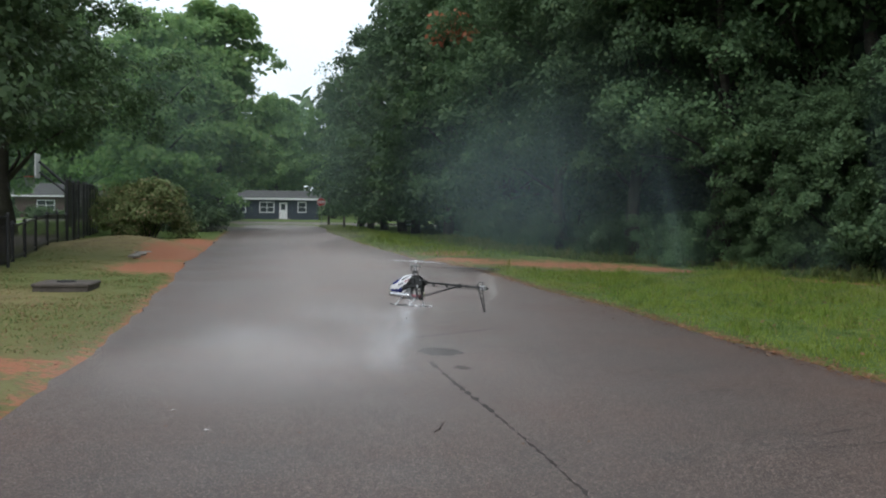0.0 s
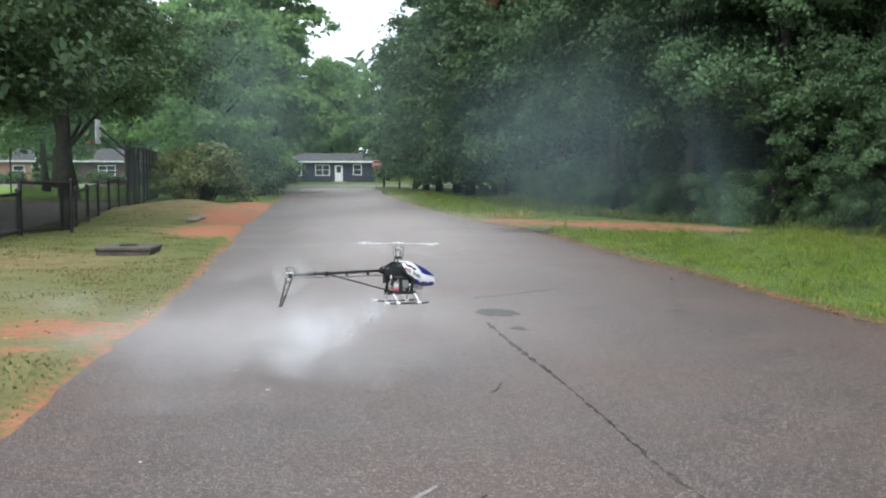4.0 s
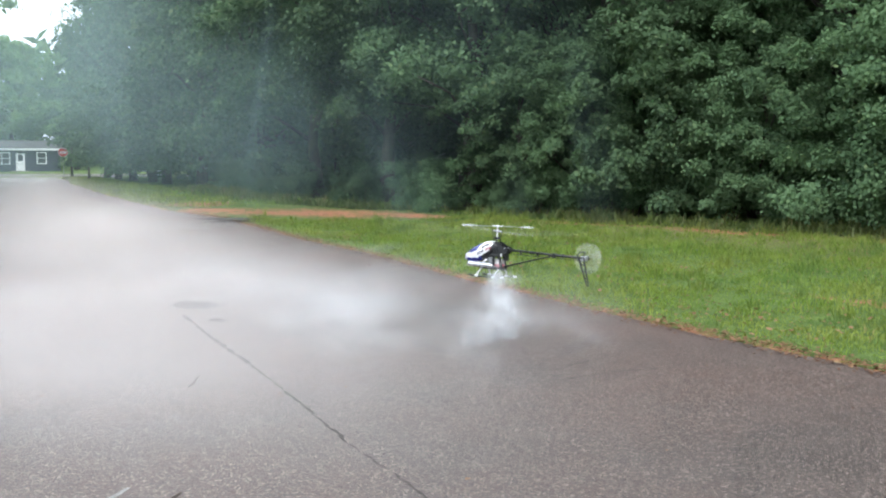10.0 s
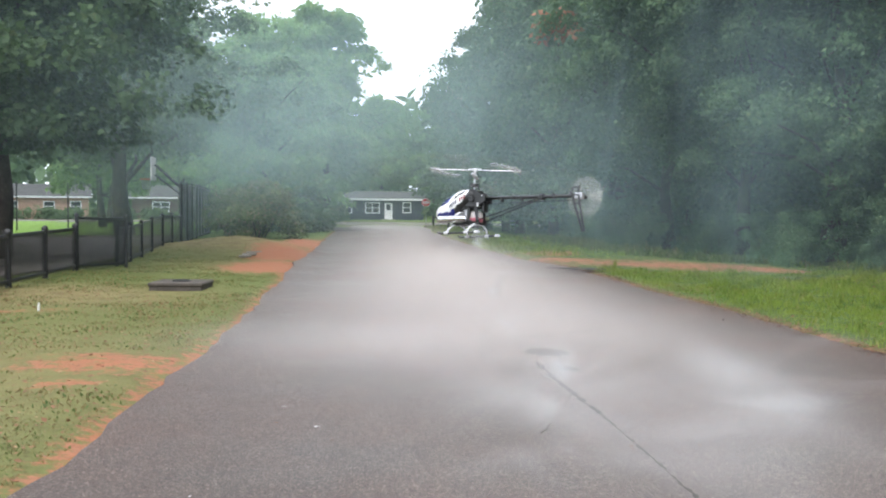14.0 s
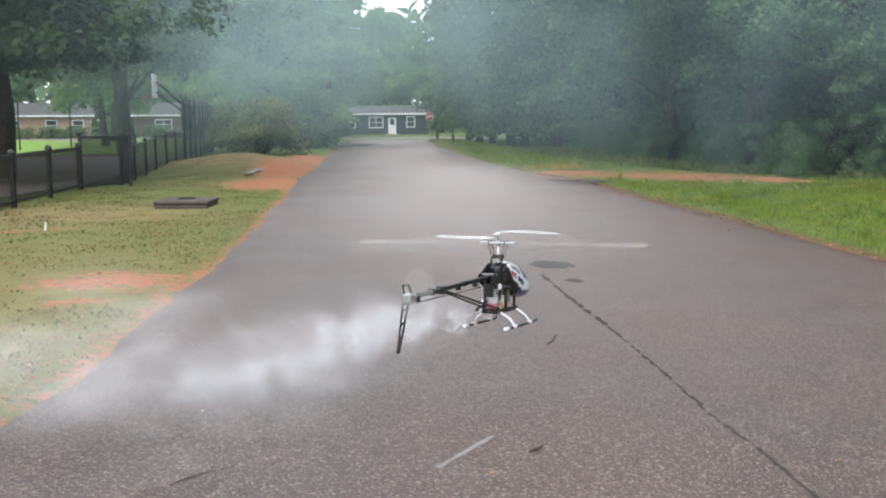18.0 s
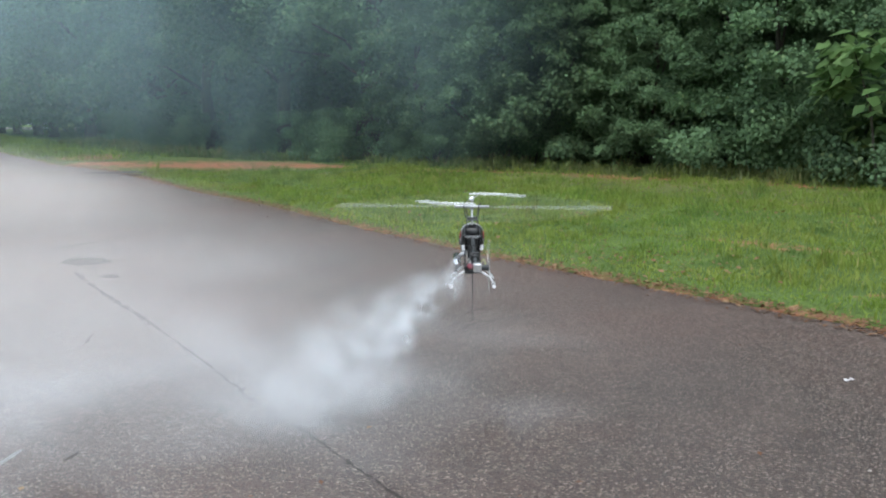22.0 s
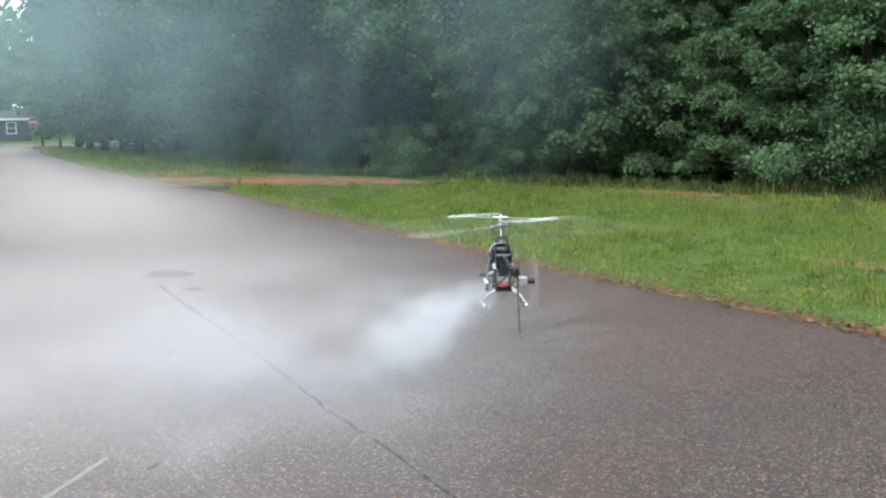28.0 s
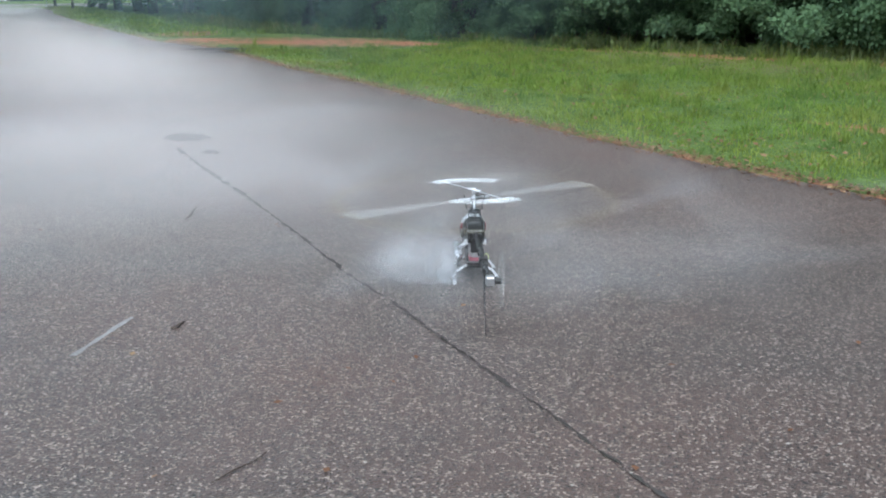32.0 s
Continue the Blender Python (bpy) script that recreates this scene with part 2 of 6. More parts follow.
ASPHALT = asphalt("damp_asphalt", (0.045, 0.0318, 0.0272), (0.073, 0.0505, 0.0425))
TAR = surface("tar", (0.012, 0.011, 0.01), (0.022, 0.019, 0.017), 60, 8, 0.95)
FAINT_TAR = surface("faint_seam", (0.032, 0.026, 0.023), (0.044, 0.035, 0.031), 60, 8, 0.95)
FAINT_CRACK = surface("worn_crack", (0.03, 0.023, 0.02), (0.044, 0.033, 0.028), 60, 8, 0.7)
PATCH = surface("old_patch", (0.01, 0.013, 0.011), (0.018, 0.02, 0.017), 70, 6, 0.95, bump=0.5)
ROAD_PAINT = surface("worn_road_paint", (0.19, 0.185, 0.18), (0.27, 0.26, 0.25), 60, 20, 0.7)
EARTH = earth("turf_and_clay")
BARK = surface("bark", (0.045, 0.038, 0.032), (0.1, 0.085, 0.07), 18, 3, 0.95, bump=0.8)
TWIG = surface("twig_bark", (0.03, 0.02, 0.016), (0.07, 0.045, 0.032), 30, 6, 0.9)
LEAF_NEAR = leaves("woodland_leaf", (0.055, 0.103, 0.054), (0.122, 0.2, 0.092), (0.2, 0.22, 0.1), 0.35, 0.62, 0.94)
LEAF_DEEP = leaves("oak_leaf", (0.052, 0.094, 0.045), (0.105, 0.168, 0.072), (0.16, 0.165, 0.07), 0.3, 0.5, 0.95)
LEAF_LIGHT = leaves("bright_leaf", (0.12, 0.225, 0.085), (0.22, 0.34, 0.125), (0.22, 0.26, 0.08), 0.55, 0.5, 0.92)
LEAF_BUSH = leaves("bush_leaf", (0.075, 0.11, 0.04), (0.15, 0.18, 0.07), (0.28, 0.2, 0.13), 0.3, 0.55, 0.85)
BLADE = leaves("grass_blade", (0.1, 0.17, 0.026), (0.2, 0.29, 0.05), (0.28, 0.26, 0.09), 0.4, 0.5, 0.92, (0.26, 0.27, 0.06), (0.07, 0.15, 0.045))
LAWN_BLADE = leaves("lawn_blade", (0.075, 0.12, 0.034), (0.15, 0.195, 0.06), (0.22, 0.19, 0.09), 0.4, 0.5, 0.85, (0.17, 0.18, 0.07), (0.07, 0.14, 0.05))
LAWN_STRAW = leaves("lawn_straw_blade", (0.16, 0.13, 0.06), (0.26, 0.21, 0.1), (0.22, 0.14, 0.08), 0.3, 0.6, 0.85)
DRY_BLADE = leaves("dry_grass_blade", (0.22, 0.2, 0.06), (0.36, 0.31, 0.12), (0.3, 0.22, 0.1), 0.3, 0.6, 0.85)
LITTER = leaves("fallen_leaf", (0.12, 0.055, 0.03), (0.23, 0.12, 0.065), (0.32, 0.22, 0.12), 0.1, 0.7, 0.85)
WITHERED = leaves("withered_leaf", (0.2, 0.07, 0.04), (0.36, 0.15, 0.08), (0.4, 0.2, 0.1), 0.3, 0.6, 0.9)
PEBBLE = surface("pebble", (0.25, 0.22, 0.19), (0.5, 0.47, 0.43), 80, 20, 0.8)
OLD_CONCRETE = surface("stained_concrete", (0.06, 0.05, 0.042), (0.12, 0.1, 0.085), 40, 4, 0.9, bump=0.6)
COURT_GREY = surface("court_asphalt", (0.15, 0.13, 0.125), (0.21, 0.185, 0.175), 30, 1, 0.85)
CONCRETE = surface("weathered_concrete", (0.2, 0.185, 0.16), (0.34, 0.32, 0.28), 40, 4, 0.9, bump=0.5)
BLACK_METAL = surface("black_coated_metal", (0.012, 0.012, 0.013), (0.025, 0.025, 0.027), 60, 5, 0.45)
PLANK = surface("brown_fence_board", (0.12, 0.062, 0.04), (0.19, 0.1, 0.066), 30, 4, 0.85)
BOARD_WHITE = surface("white_board", (0.7, 0.7, 0.69), (0.8, 0.8, 0.79), 30, 3, 0.5, bump=0.05)
RIM_RED = surface("red_rim", (0.5, 0.08, 0.05), (0.6, 0.12, 0.07), 30, 3, 0.5)
SIDING = surface("dark_blue_siding", (0.032, 0.042, 0.062), (0.045, 0.058, 0.082), 20, 1, 0.7)
TRIM = surface("white_trim", (0.68, 0.7, 0.72), (0.8, 0.8, 0.8), 30, 3, 0.5, bump=0.05)
SHINGLE = surface("grey_shingle", (0.05, 0.05, 0.052), (0.085, 0.083, 0.082), 12, 2, 0.9, bump=0.5)
PANE = glass("window_pane", (0.05, 0.06, 0.07))
BRICK_PALE = surface("pale_brick_wall", (0.36, 0.22, 0.17), (0.48, 0.33, 0.26), 12, 2, 0.85)
BRICK_DARK = surface("dark_brick_wall", (0.08, 0.055, 0.05), (0.13, 0.09, 0.08), 12, 2, 0.85)
SIGN_RED = surface("sign_red", (0.45, 0.02, 0.03), (0.55, 0.03, 0.04), 20, 3, 0.4, bump=0.02)
GALVANISED = surface("galvanised_steel", (0.3, 0.31, 0.32), (0.45, 0.46, 0.47), 40, 8, 0.45, 0.8)
SHELL_WHITE = surface("gloss_white", (0.72, 0.72, 0.74), (0.8, 0.8, 0.82), 20, 3, 0.25, bump=0.0, spread=0.05, coat=0.6)
SHELL_BLUE = surface("gloss_blue", (0.012, 0.02, 0.16), (0.02, 0.032, 0.22), 20, 3, 0.2, bump=0.0, spread=0.1, coat=0.8)
CARBON = surface("carbon_plate", (0.01, 0.01, 0.011), (0.022, 0.022, 0.024), 200, 20, 0.35, bump=0.1)
ALLOY = surface("bare_alloy", (0.5, 0.5, 0.52), (0.68, 0.68, 0.7), 60, 10, 0.3, 0.9, bump=0.05)
CHROME = surface("polished_pipe", (0.6, 0.6, 0.62), (0.75, 0.75, 0.77), 30, 8, 0.18, 0.9, bump=0.03)
FUEL = surface("pink_fuel_tank", (0.5, 0.12, 0.16), (0.6, 0.2, 0.24), 30, 6, 0.3, bump=0.0)
LETTER_DARK = surface("dark_marking", (0.02, 0.02, 0.05), (0.03, 0.03, 0.07), 30, 6, 0.4, bump=0.0)
LETTER_RED = surface("red_marking", (0.24, 0.02, 0.03), (0.3, 0.04, 0.05), 30, 6, 0.4, bump=0.0)
TANK = surface("milky_tank", (0.5, 0.47, 0.46), (0.6, 0.57, 0.56), 30, 6, 0.35, bump=0.0)
WIRE_YELLOW = surface("yellow_wire", (0.45, 0.5, 0.2), (0.55, 0.6, 0.3), 30, 6, 0.4, bump=0.0)
PADDLE_BLUR = blur("white_paddle_blur", (0.85, 0.85, 0.85), 0.22)
BLADE_BLUR = blur("main_blade_blur", (0.7, 0.7, 0.68), 0.07)
DISC_BLUR = blur("rotor_disc_blur", (0.5, 0.5, 0.48), 0.02)
TIP_BLUR = blur("yellow_tip_blur", (0.6, 0.52, 0.2), 0.025)
TAIL_BLUR = blur("tail_disc_blur", (0.7, 0.7, 0.66), 0.08)
SMOKE_JET = vapour("jet_smoke", (0.84, 0.85, 0.87), 0.32, 7.0, 0.1)
SMOKE_STREAM = vapour("streaming_smoke", (0.82, 0.83, 0.85), 0.27, 6.0, -0.12)
SMOKE_FAN = vapour("fanning_smoke", (0.84, 0.85, 0.87), 0.19, 4.0, -0.05)
SMOKE_PUFF = vapour("spreading_smoke", (0.92, 0.93, 0.95), 0.085, 1.0)
# Haze and mist: pale blue put into thin sheets, lifting the dark trees behind.
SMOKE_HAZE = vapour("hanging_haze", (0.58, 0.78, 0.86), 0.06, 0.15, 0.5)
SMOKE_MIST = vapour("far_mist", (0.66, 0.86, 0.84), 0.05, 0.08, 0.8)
SMOKE_BANK = vapour("ground_haze", (0.93, 0.885, 0.865), 0.06, 0.25, 1.2)
SMOKE_FAR = vapour("far_ground_haze", (0.93, 0.88, 0.85), 0.085, 0.12, 1.2)


# ---- building helpers ----
def mesh_from(name, verts, faces, material, smooth=False):
    me = bpy.data.meshes.new(name)
    me.from_pydata(verts, [], faces)
    me.materials.append(material)
    if smooth:
        me.polygons.foreach_set("use_smooth", [True] * len(me.polygons))
    me.update()
    return me


def part(name, bm, material, parent=None, label="", smooth=False):
    me = bpy.data.meshes.new(name)
    bm.to_mesh(me)
    bm.free()
    for mm in material if isinstance(material, (list, tuple)) else (material,):
        me.materials.append(mm)
    if smooth:
        me.polygons.foreach_set("use_smooth", [True] * len(me.polygons))
    ob = new(name, me)
    ob.parent = parent
    return tagged(ob, label)


def thing(name, label, category, at=(0, 0, 0), turn=0.0, group="", kind=""):
    ob = new(name)
    ob.empty_display_size = 0.1
    ob.matrix_basis = pose(*at, 0, 0, turn)
    return tagged(ob, label, category, group, kind)


def box(bm, centre, size, m=Matrix(), bevel=0.0):
    made = bmesh.ops.create_cube(bm, size=1.0, matrix=m @ Matrix.Translation(centre) @ Matrix.Diagonal((*size, 1)))
    if bevel:
        edges = list({e for v in made["verts"] for e in v.link_edges})
        bmesh.ops.bevel(bm, geom=edges, offset=bevel, segments=1, affect="EDGES")
    return bm


def tube(bm, points, radii, sides=8, ends=True):
    """A round bar along points; radii is one number or one for each point."""
    points = [Vector(p) for p in points]
    radii = radii if isinstance(radii, (list, tuple)) else [radii] * len(points)
    rings, side = [], None
    for n, p in enumerate(points):
        ahead = (points[min(n + 1, len(points) - 1)] - points[max(n - 1, 0)]).normalized()
        if side is None:
            side = ahead.orthogonal().normalized()
        side = (side - ahead * side.dot(ahead)).normalized()
        up = ahead.cross(side)
        rings.append([bm.verts.new(p + radii[n] * (math.cos(a) * side + math.sin(a) * up)) for a in (2 * math.pi * k / sides for k in range(sides))])
    for a, b in zip(rings, rings[1:]):
        for k in range(sides):
            bm.faces.new((a[k], a[(k + 1) % sides], b[(k + 1) % sides], b[k]))
    if ends:
        bm.faces.new(rings[0][::-1])
        bm.faces.new(rings[-1])
    return bm


def quads(name, corners, material):
    """Many loose four-cornered blades as one mesh: corners is an array of n x 4 x 3."""
    corners = np.asarray(corners, np.float32)
    n = len(corners)
    me = bpy.data.meshes.new(name)
    me.vertices.add(4 * n)
    me.vertices.foreach_set("co", corners.reshape(-1))
    me.loops.add(4 * n)
    me.loops.foreach_set("vertex_index", np.arange(4 * n, dtype=np.int32))
    me.polygons.add(n)
    me.polygons.foreach_set("loop_start", np.arange(0, 4 * n, 4, dtype=np.int32))
    me.materials.append(material)
    me.update(calc_edges=True)
    return me


def unit(v):
    return v / np.maximum(np.linalg.norm(v, axis=-1, keepdims=True), 1e-9)


def leaf_corners(rng, places, size, droop=0.25, flat=0.9, facing=(0, 0, 0.8)):
    """A pointed leaf at each place: base, two sides and tip, turned at random round the way it mostly faces."""
    n = len(places)
    normal = unit(rng.normal(size=(n, 3)) * flat + np.asarray(facing))
    along_leaf = unit(np.cross(normal, rng.normal(size=(n, 3))))
    along_leaf[:, 2] -= droop
    along_leaf = unit(along_leaf)
    across = unit(np.cross(normal, along_leaf))
    length = size * rng.uniform(0.6, 1.35, (n, 1))
    wide = length * rng.uniform(0.28, 0.4, (n, 1))
    mid = places + along_leaf * length * 0.45 - unit(np.cross(across, along_leaf)) * length * 0.08
    return np.stack([places, mid + across * wide, places + along_leaf * length, mid - across * wide], 1)


# ---- the road and the ground ----
ROAD_LEFT = [(-2.2, -40), (-2.5, 0), (-2.95, 6), (-3.6, 10.3), (-4.1, 13.6), (-4.8, 17.2), (-5.7, 22.2), (-6.7, 27), (-7.8, 34), (-9.2, 42), (-10.3, 48), (-12.4, 60), (-14.2, 72), (-18.0, 96)]
ROAD_RIGHT = [(7.5, -40), (6.3, 0), (5.2, 5.8), (4.6, 8), (4.0, 10), (3.35, 13.2), (2.8, 16.2), (1.9, 20), (0.7, 26.5), (-0.9, 31), (-2.9, 40), (-4.3, 47), (-7.2, 64), (-8.4, 75), (-12.0, 96)]


def along(edge, y):
    return float(np.interp(y, [p[1] for p in edge], [p[0] for p in edge]))


def blob(x, y, cx, cy, rx, ry, turn=0.0):
    c, s = math.cos(radians(turn)), math.sin(radians(turn))
    u, v = (x - cx) * c + (y - cy) * s, -(x - cx) * s + (y - cy) * c
    return np.exp(-((u / rx) ** 2) - (v / ry) ** 2)


def spaced(near_from, near_to, step, far, growth=1.16):
    inner = list(np.arange(near_from, near_to + 1e-6, step))
    lo, hi, d = [near_from], [inner[-1]], step
    while hi[-1] < far or lo[-1] > -far:
        d *= growth
        lo.append(lo[-1] - d)
        hi.append(hi[-1] + d)
    return np.array(lo[:0:-1] + inner + hi[1:])


def road_gap(x, y):
    """How far a place lies outside the road; below nought on it."""
    left = np.interp(y, [p[1] for p in ROAD_LEFT], [p[0] for p in ROAD_LEFT])
    right = np.interp(y, [p[1] for p in ROAD_RIGHT], [p[0] for p in ROAD_RIGHT])
    out = np.maximum(left - x, x - right)
    return np.where(y > 96, np.maximum(out, 0.4), out)


def dip(y):
    """The lane falls gently away from the viewer towards its far end."""
    f = np.clip((np.asarray(y, float) - 42) / 70, 0, 1)
    return -0.5 * f * f * (3 - 2 * f)


def ground_height(x, y):
    x, y = np.asarray(x, float), np.asarray(y, float)
    gap = road_gap(x, y)
    z = dip(y) - 0.05 + 0.075 * np.clip(gap / 0.35, 0, 1)
    wave = 0.02 * np.sin(x * 1.7 + y * 0.9) + 0.015 * np.sin(x * 0.6 - y * 1.4)
    z = z + wave * np.clip(gap / 1.0, 0, 1)
    z = z + 0.4 * blob(x, y, -10.9, 35.0, 2.1, 3.6) * np.clip(gap / 1.0, 0, 1)
    z = z + 0.04 * np.clip((x - np.interp(y, [p[1] for p in ROAD_RIGHT], [p[0] for p in ROAD_RIGHT]) - 5) / 10, 0, 1) * (y < 90)
    return z


xs, ys = spaced(-16, 16, 0.28, 2600), spaced(2, 50, 0.3, 2600)
gx, gy = np.meshgrid(xs, ys)
gz = ground_height(gx, gy)
nx, ny = len(xs), len(ys)
cells = np.arange(nx * ny).reshape(ny, nx)
faces = np.stack([cells[:-1, :-1], cells[:-1, 1:], cells[1:, 1:], cells[1:, :-1]], -1).reshape(-1, 4)
ground_mesh = mesh_from("ground", np.stack([gx, gy, gz], -1).reshape(-1, 3).tolist(), faces.tolist(), EARTH, True)
gap = road_gap(gx, gy)
BARE_LEFT = ((-4.2, 9.7, 1.1, 0.75, 8), (-8.4, 13.9, 2.2, 0.3, 14), (-7.2, 10.4, 1.0, 0.6, 10), (-4.2, 8.6, 0.5, 0.25, 20), (-3.9, 5.0, 0.8, 0.8, 0), (-2.75, 5.0, 0.3, 0.8, 0))
soil = 0.82 * np.clip(1 - gap / 0.4, 0, 1)
for spec in ((-7.0, 25.2, 1.0, 2.6, 8), (-8.2, 31.5, 1.0, 4.0, 12), (-9.6, 40.0, 0.9, 5.0, 12), (2.8, 28.2, 3.4, 2.0, -36), (0.6, 30.0, 1.2, 1.6, 0)):
    soil = np.maximum(soil, (1.15 if spec[0] < 0 else 0.85) * blob(gx, gy, *spec) ** 0.7)
for spec in ((5.6, 26.2, 2.8, 1.0, -46), (8.6, 22.6, 2.6, 0.7, -52), (10.9, 19.2, 2.6, 0.8, -58), (12.8, 15.6, 2.4, 0.8, -62), (0.0, 34.0, 1.4, 1.6, 0), (7.0, 9.5, 1.4, 0.35, -60), (6.2, 6.4, 0.8, 0.3, -60)):
    soil = np.maximum(soil, (0.9 if spec[1] > 12 else 0.7) * blob(gx, gy, *spec))
for spec in BARE_LEFT:
    soil = np.maximum(soil, 0.85 * blob(gx, gy, *spec))
dry = np.clip(1.3 * blob(gx, gy, -10.9, 35.0, 3.0, 4.5) + 0.85 * blob(gx, gy, -8.3, 17.0, 3.0, 2.6) + 0.6 * blob(gx, gy, -8.0, 26, 3, 5) + 0.75 * blob(gx, gy, -6.0, 8.0, 5.0, 6.5) + 0.6 * blob(gx, gy, 10.5, 18, 2.0, 6, 28), 0, 1)
lush = np.clip((gy - 43) / 3, 0, 1) * np.clip((-17 - 0.1 * (gy - 45) - gx) / 2, 0, 1) * np.clip((112 - gy) / 4, 0, 1)
for label, values in (("soil", soil), ("dry", dry), ("lush", lush)):
    layer = ground_mesh.attributes.new(label, "FLOAT", "POINT")
    layer.data.foreach_set("value", values.reshape(-1).astype(np.float32))
tagged(new("ground", ground_mesh), "short green grass with patches of bare red clay", "ground", kind="structure")


def strip(name, left, right, z, thick, material, step=0.5, wobble=0.0, seed=1):
    """A flat slab between two edges, with real sides."""
    rng = np.random.default_rng(seed)
    y0, y1 = max(left[0][1], right[0][1]), min(left[-1][1], right[-1][1])
    bm = bmesh.new()
    prev = None
    for y in np.arange(y0, y1 + 1e-6, step):
        a, b = along(left, y), along(right, y)
        a += wobble * (rng.normal() * 0.5 + math.sin(y * 1.3) * 0.6)
        b += wobble * (rng.normal() * 0.5 + math.sin(y * 1.1 + 2) * 0.6)
        h = z + float(dip(y))
        row = [bm.verts.new((a + (b - a) * k / 6, y, h)) for k in range(7)]
        row = [bm.verts.new((a, y, h - thick))] + row + [bm.verts.new((b, y, h - thick))]
        if prev:
            for k in range(8):
                bm.faces.new((prev[k], prev[k + 1], row[k + 1], row[k]))
        prev = row
    return part(name, bm, material)


road = strip("road", ROAD_LEFT, ROAD_RIGHT, 0.0, 0.12, ASPHALT, 0.4, 0.05)
tagged(road, "worn damp brownish-grey asphalt lane", "road", kind="structure")
FAR = -0.5  # the level of the ground at the lane's far end
cross_bm = box(bmesh.new(), (-10, 104.5, FAR + 0.02), (120, 17, 0.08))
cross = part("road", cross_bm, ASPHALT)
tagged(cross, "asphalt street crossing at the end of the lane", "road", kind="structure")


def ribbon(name, points, width, material, z=0.004, seed=2, rough=0.6, cut=0.09, wander=0.35):
    """A crack, seam or worn line lying on the asphalt, of uneven width."""
    rng = np.random.default_rng(seed)
    bm = bmesh.new()
    prev, dist = None, [0.0]
    for a, b in zip(points, points[1:]):
        dist.append(dist[-1] + math.dist(a, b))
    for d in np.arange(0, dist[-1], cut):
        p = np.array([np.interp(d, dist, [q[k] for q in points]) for k in range(2)])
        q = np.array([np.interp(d + 0.05, dist, [q[k] for q in points]) for k in range(2)])
        t = (q - p) / max(np.linalg.norm(q - p), 1e-6)
        side = np.array([-t[1], t[0]])
        p = p + side * rng.normal() * width * wander
        w = width * max(0.12, 1 + rough * rng.normal()) / 2
        row = [bm.verts.new((*(p + side * w), z)), bm.verts.new((*(p - side * w), z))]
        if prev:
            bm.faces.new((prev[0], prev[1], row[1], row[0]))
        prev = row
    return part(name, bm, material)


def patch(name, cx, cy, rx, ry, turn, material, z=0.005, seed=3, jag=0.12):
    rng = np.random.default_rng(seed)
    bm = bmesh.new()
    ring = []
    for k in range(26):
        a = 2 * math.pi * k / 26
        r = 1 + jag * rng.normal()
        u, v = rx * r * math.cos(a), ry * r * math.sin(a)
        c, s = math.cos(radians(turn)), math.sin(radians(turn))
        ring.append(bm.verts.new((cx + u * c - v * s, cy + u * s + v * c, z)))
    bm.faces.new(ring)
    return part(name, bm, material)


SEAM = [(-0.12, 10.6), (0.1, 9.4), (0.4, 8.0), (0.7, 6.4), (0.83, 5.6), (0.98, 5.0), (1.13, 4.2), (1.28, 3.5), (1.45, 2.6), (1.8, 0.5)]
tagged(ribbon("pavement_crack", SEAM[:3], 0.034, TAR, seed=4, rough=0.5, cut=0.05, wander=0.2), "dark tar-filled crack along the asphalt", "crack", kind="structure")
tagged(ribbon("pavement_crack", SEAM[2:5], 0.018, FAINT_TAR, z=0.0048, seed=15, rough=0.5, cut=0.05, wander=0.3), "thin dark crack along the asphalt", "crack", kind="structure")
tagged(ribbon("pavement_crack", SEAM[4:], 0.013, FAINT_CRACK, z=0.0055, seed=16, rough=0.6, cut=0.04, wander=0.3), "hairline crack along the asphalt", "crack", kind="structure")
tagged(ribbon("pavement_crack", [(-0.35, 12.5), (0.1, 12.9), (0.75, 13.6)], 0.04, TAR, seed=5), "short dark crack across the asphalt", "crack", kind="structure")
tagged(ribbon("pavement_crack", [(-4.4, 26.3), (-3.6, 26.2), (-2.9, 26.4)], 0.1, TAR, seed=6), "dark crack across the asphalt", "crack", kind="structure")
for n, (a, b) in enumerate((((2.7, 7.35), (3.5, 7.75)), ((2.6, 6.95), (3.4, 7.15)), ((1.9, 15.4), (2.9, 15.2)), ((2.2, 9.0), (3.2, 9.2)), ((-1.75, 4.2), (-1.45, 4.55)))):
    tagged(ribbon("pavement_crack", [a, ((a[0] + b[0]) / 2, (a[1] + b[1]) / 2 + 0.05), b], 0.014, FAINT_CRACK, seed=10 + n), "faint dark scrape on the asphalt", "crack", kind="structure")
tagged(patch("asphalt_patch", 0.0, 11.3, 0.24, 0.3, 10, PATCH, seed=8), "dark damp round patch in the asphalt", "patch", kind="structure")
tagged(patch("asphalt_patch", 0.2, 10.2, 0.08, 0.13, 20, FAINT_TAR, seed=9, jag=0.2), "small dark stain on the asphalt", "patch", kind="structure")
tagged(ribbon("road_mark", [(-0.54, 4.6), (-0.31, 5.1)], 0.026, ROAD_PAINT, seed=21, rough=0.2, cut=0.05, wander=0.05), "worn pale scuff line on the asphalt", "road mark", kind="structure")
tagged(ribbon("road_mark", [(-3.95, 14.5), (-3.4, 14.6)], 0.06, ROAD_PAINT, seed=22, cut=0.05), "short pale line at the edge of the asphalt", "road mark", kind="structure")
tagged(patch("asphalt_patch", -13.6, 68, 2.2, 5, 8, TAR, z=float(dip(68)) + 0.03, seed=23, jag=0.15), "wide dark damp stain at the road end", "patch", kind="structure")
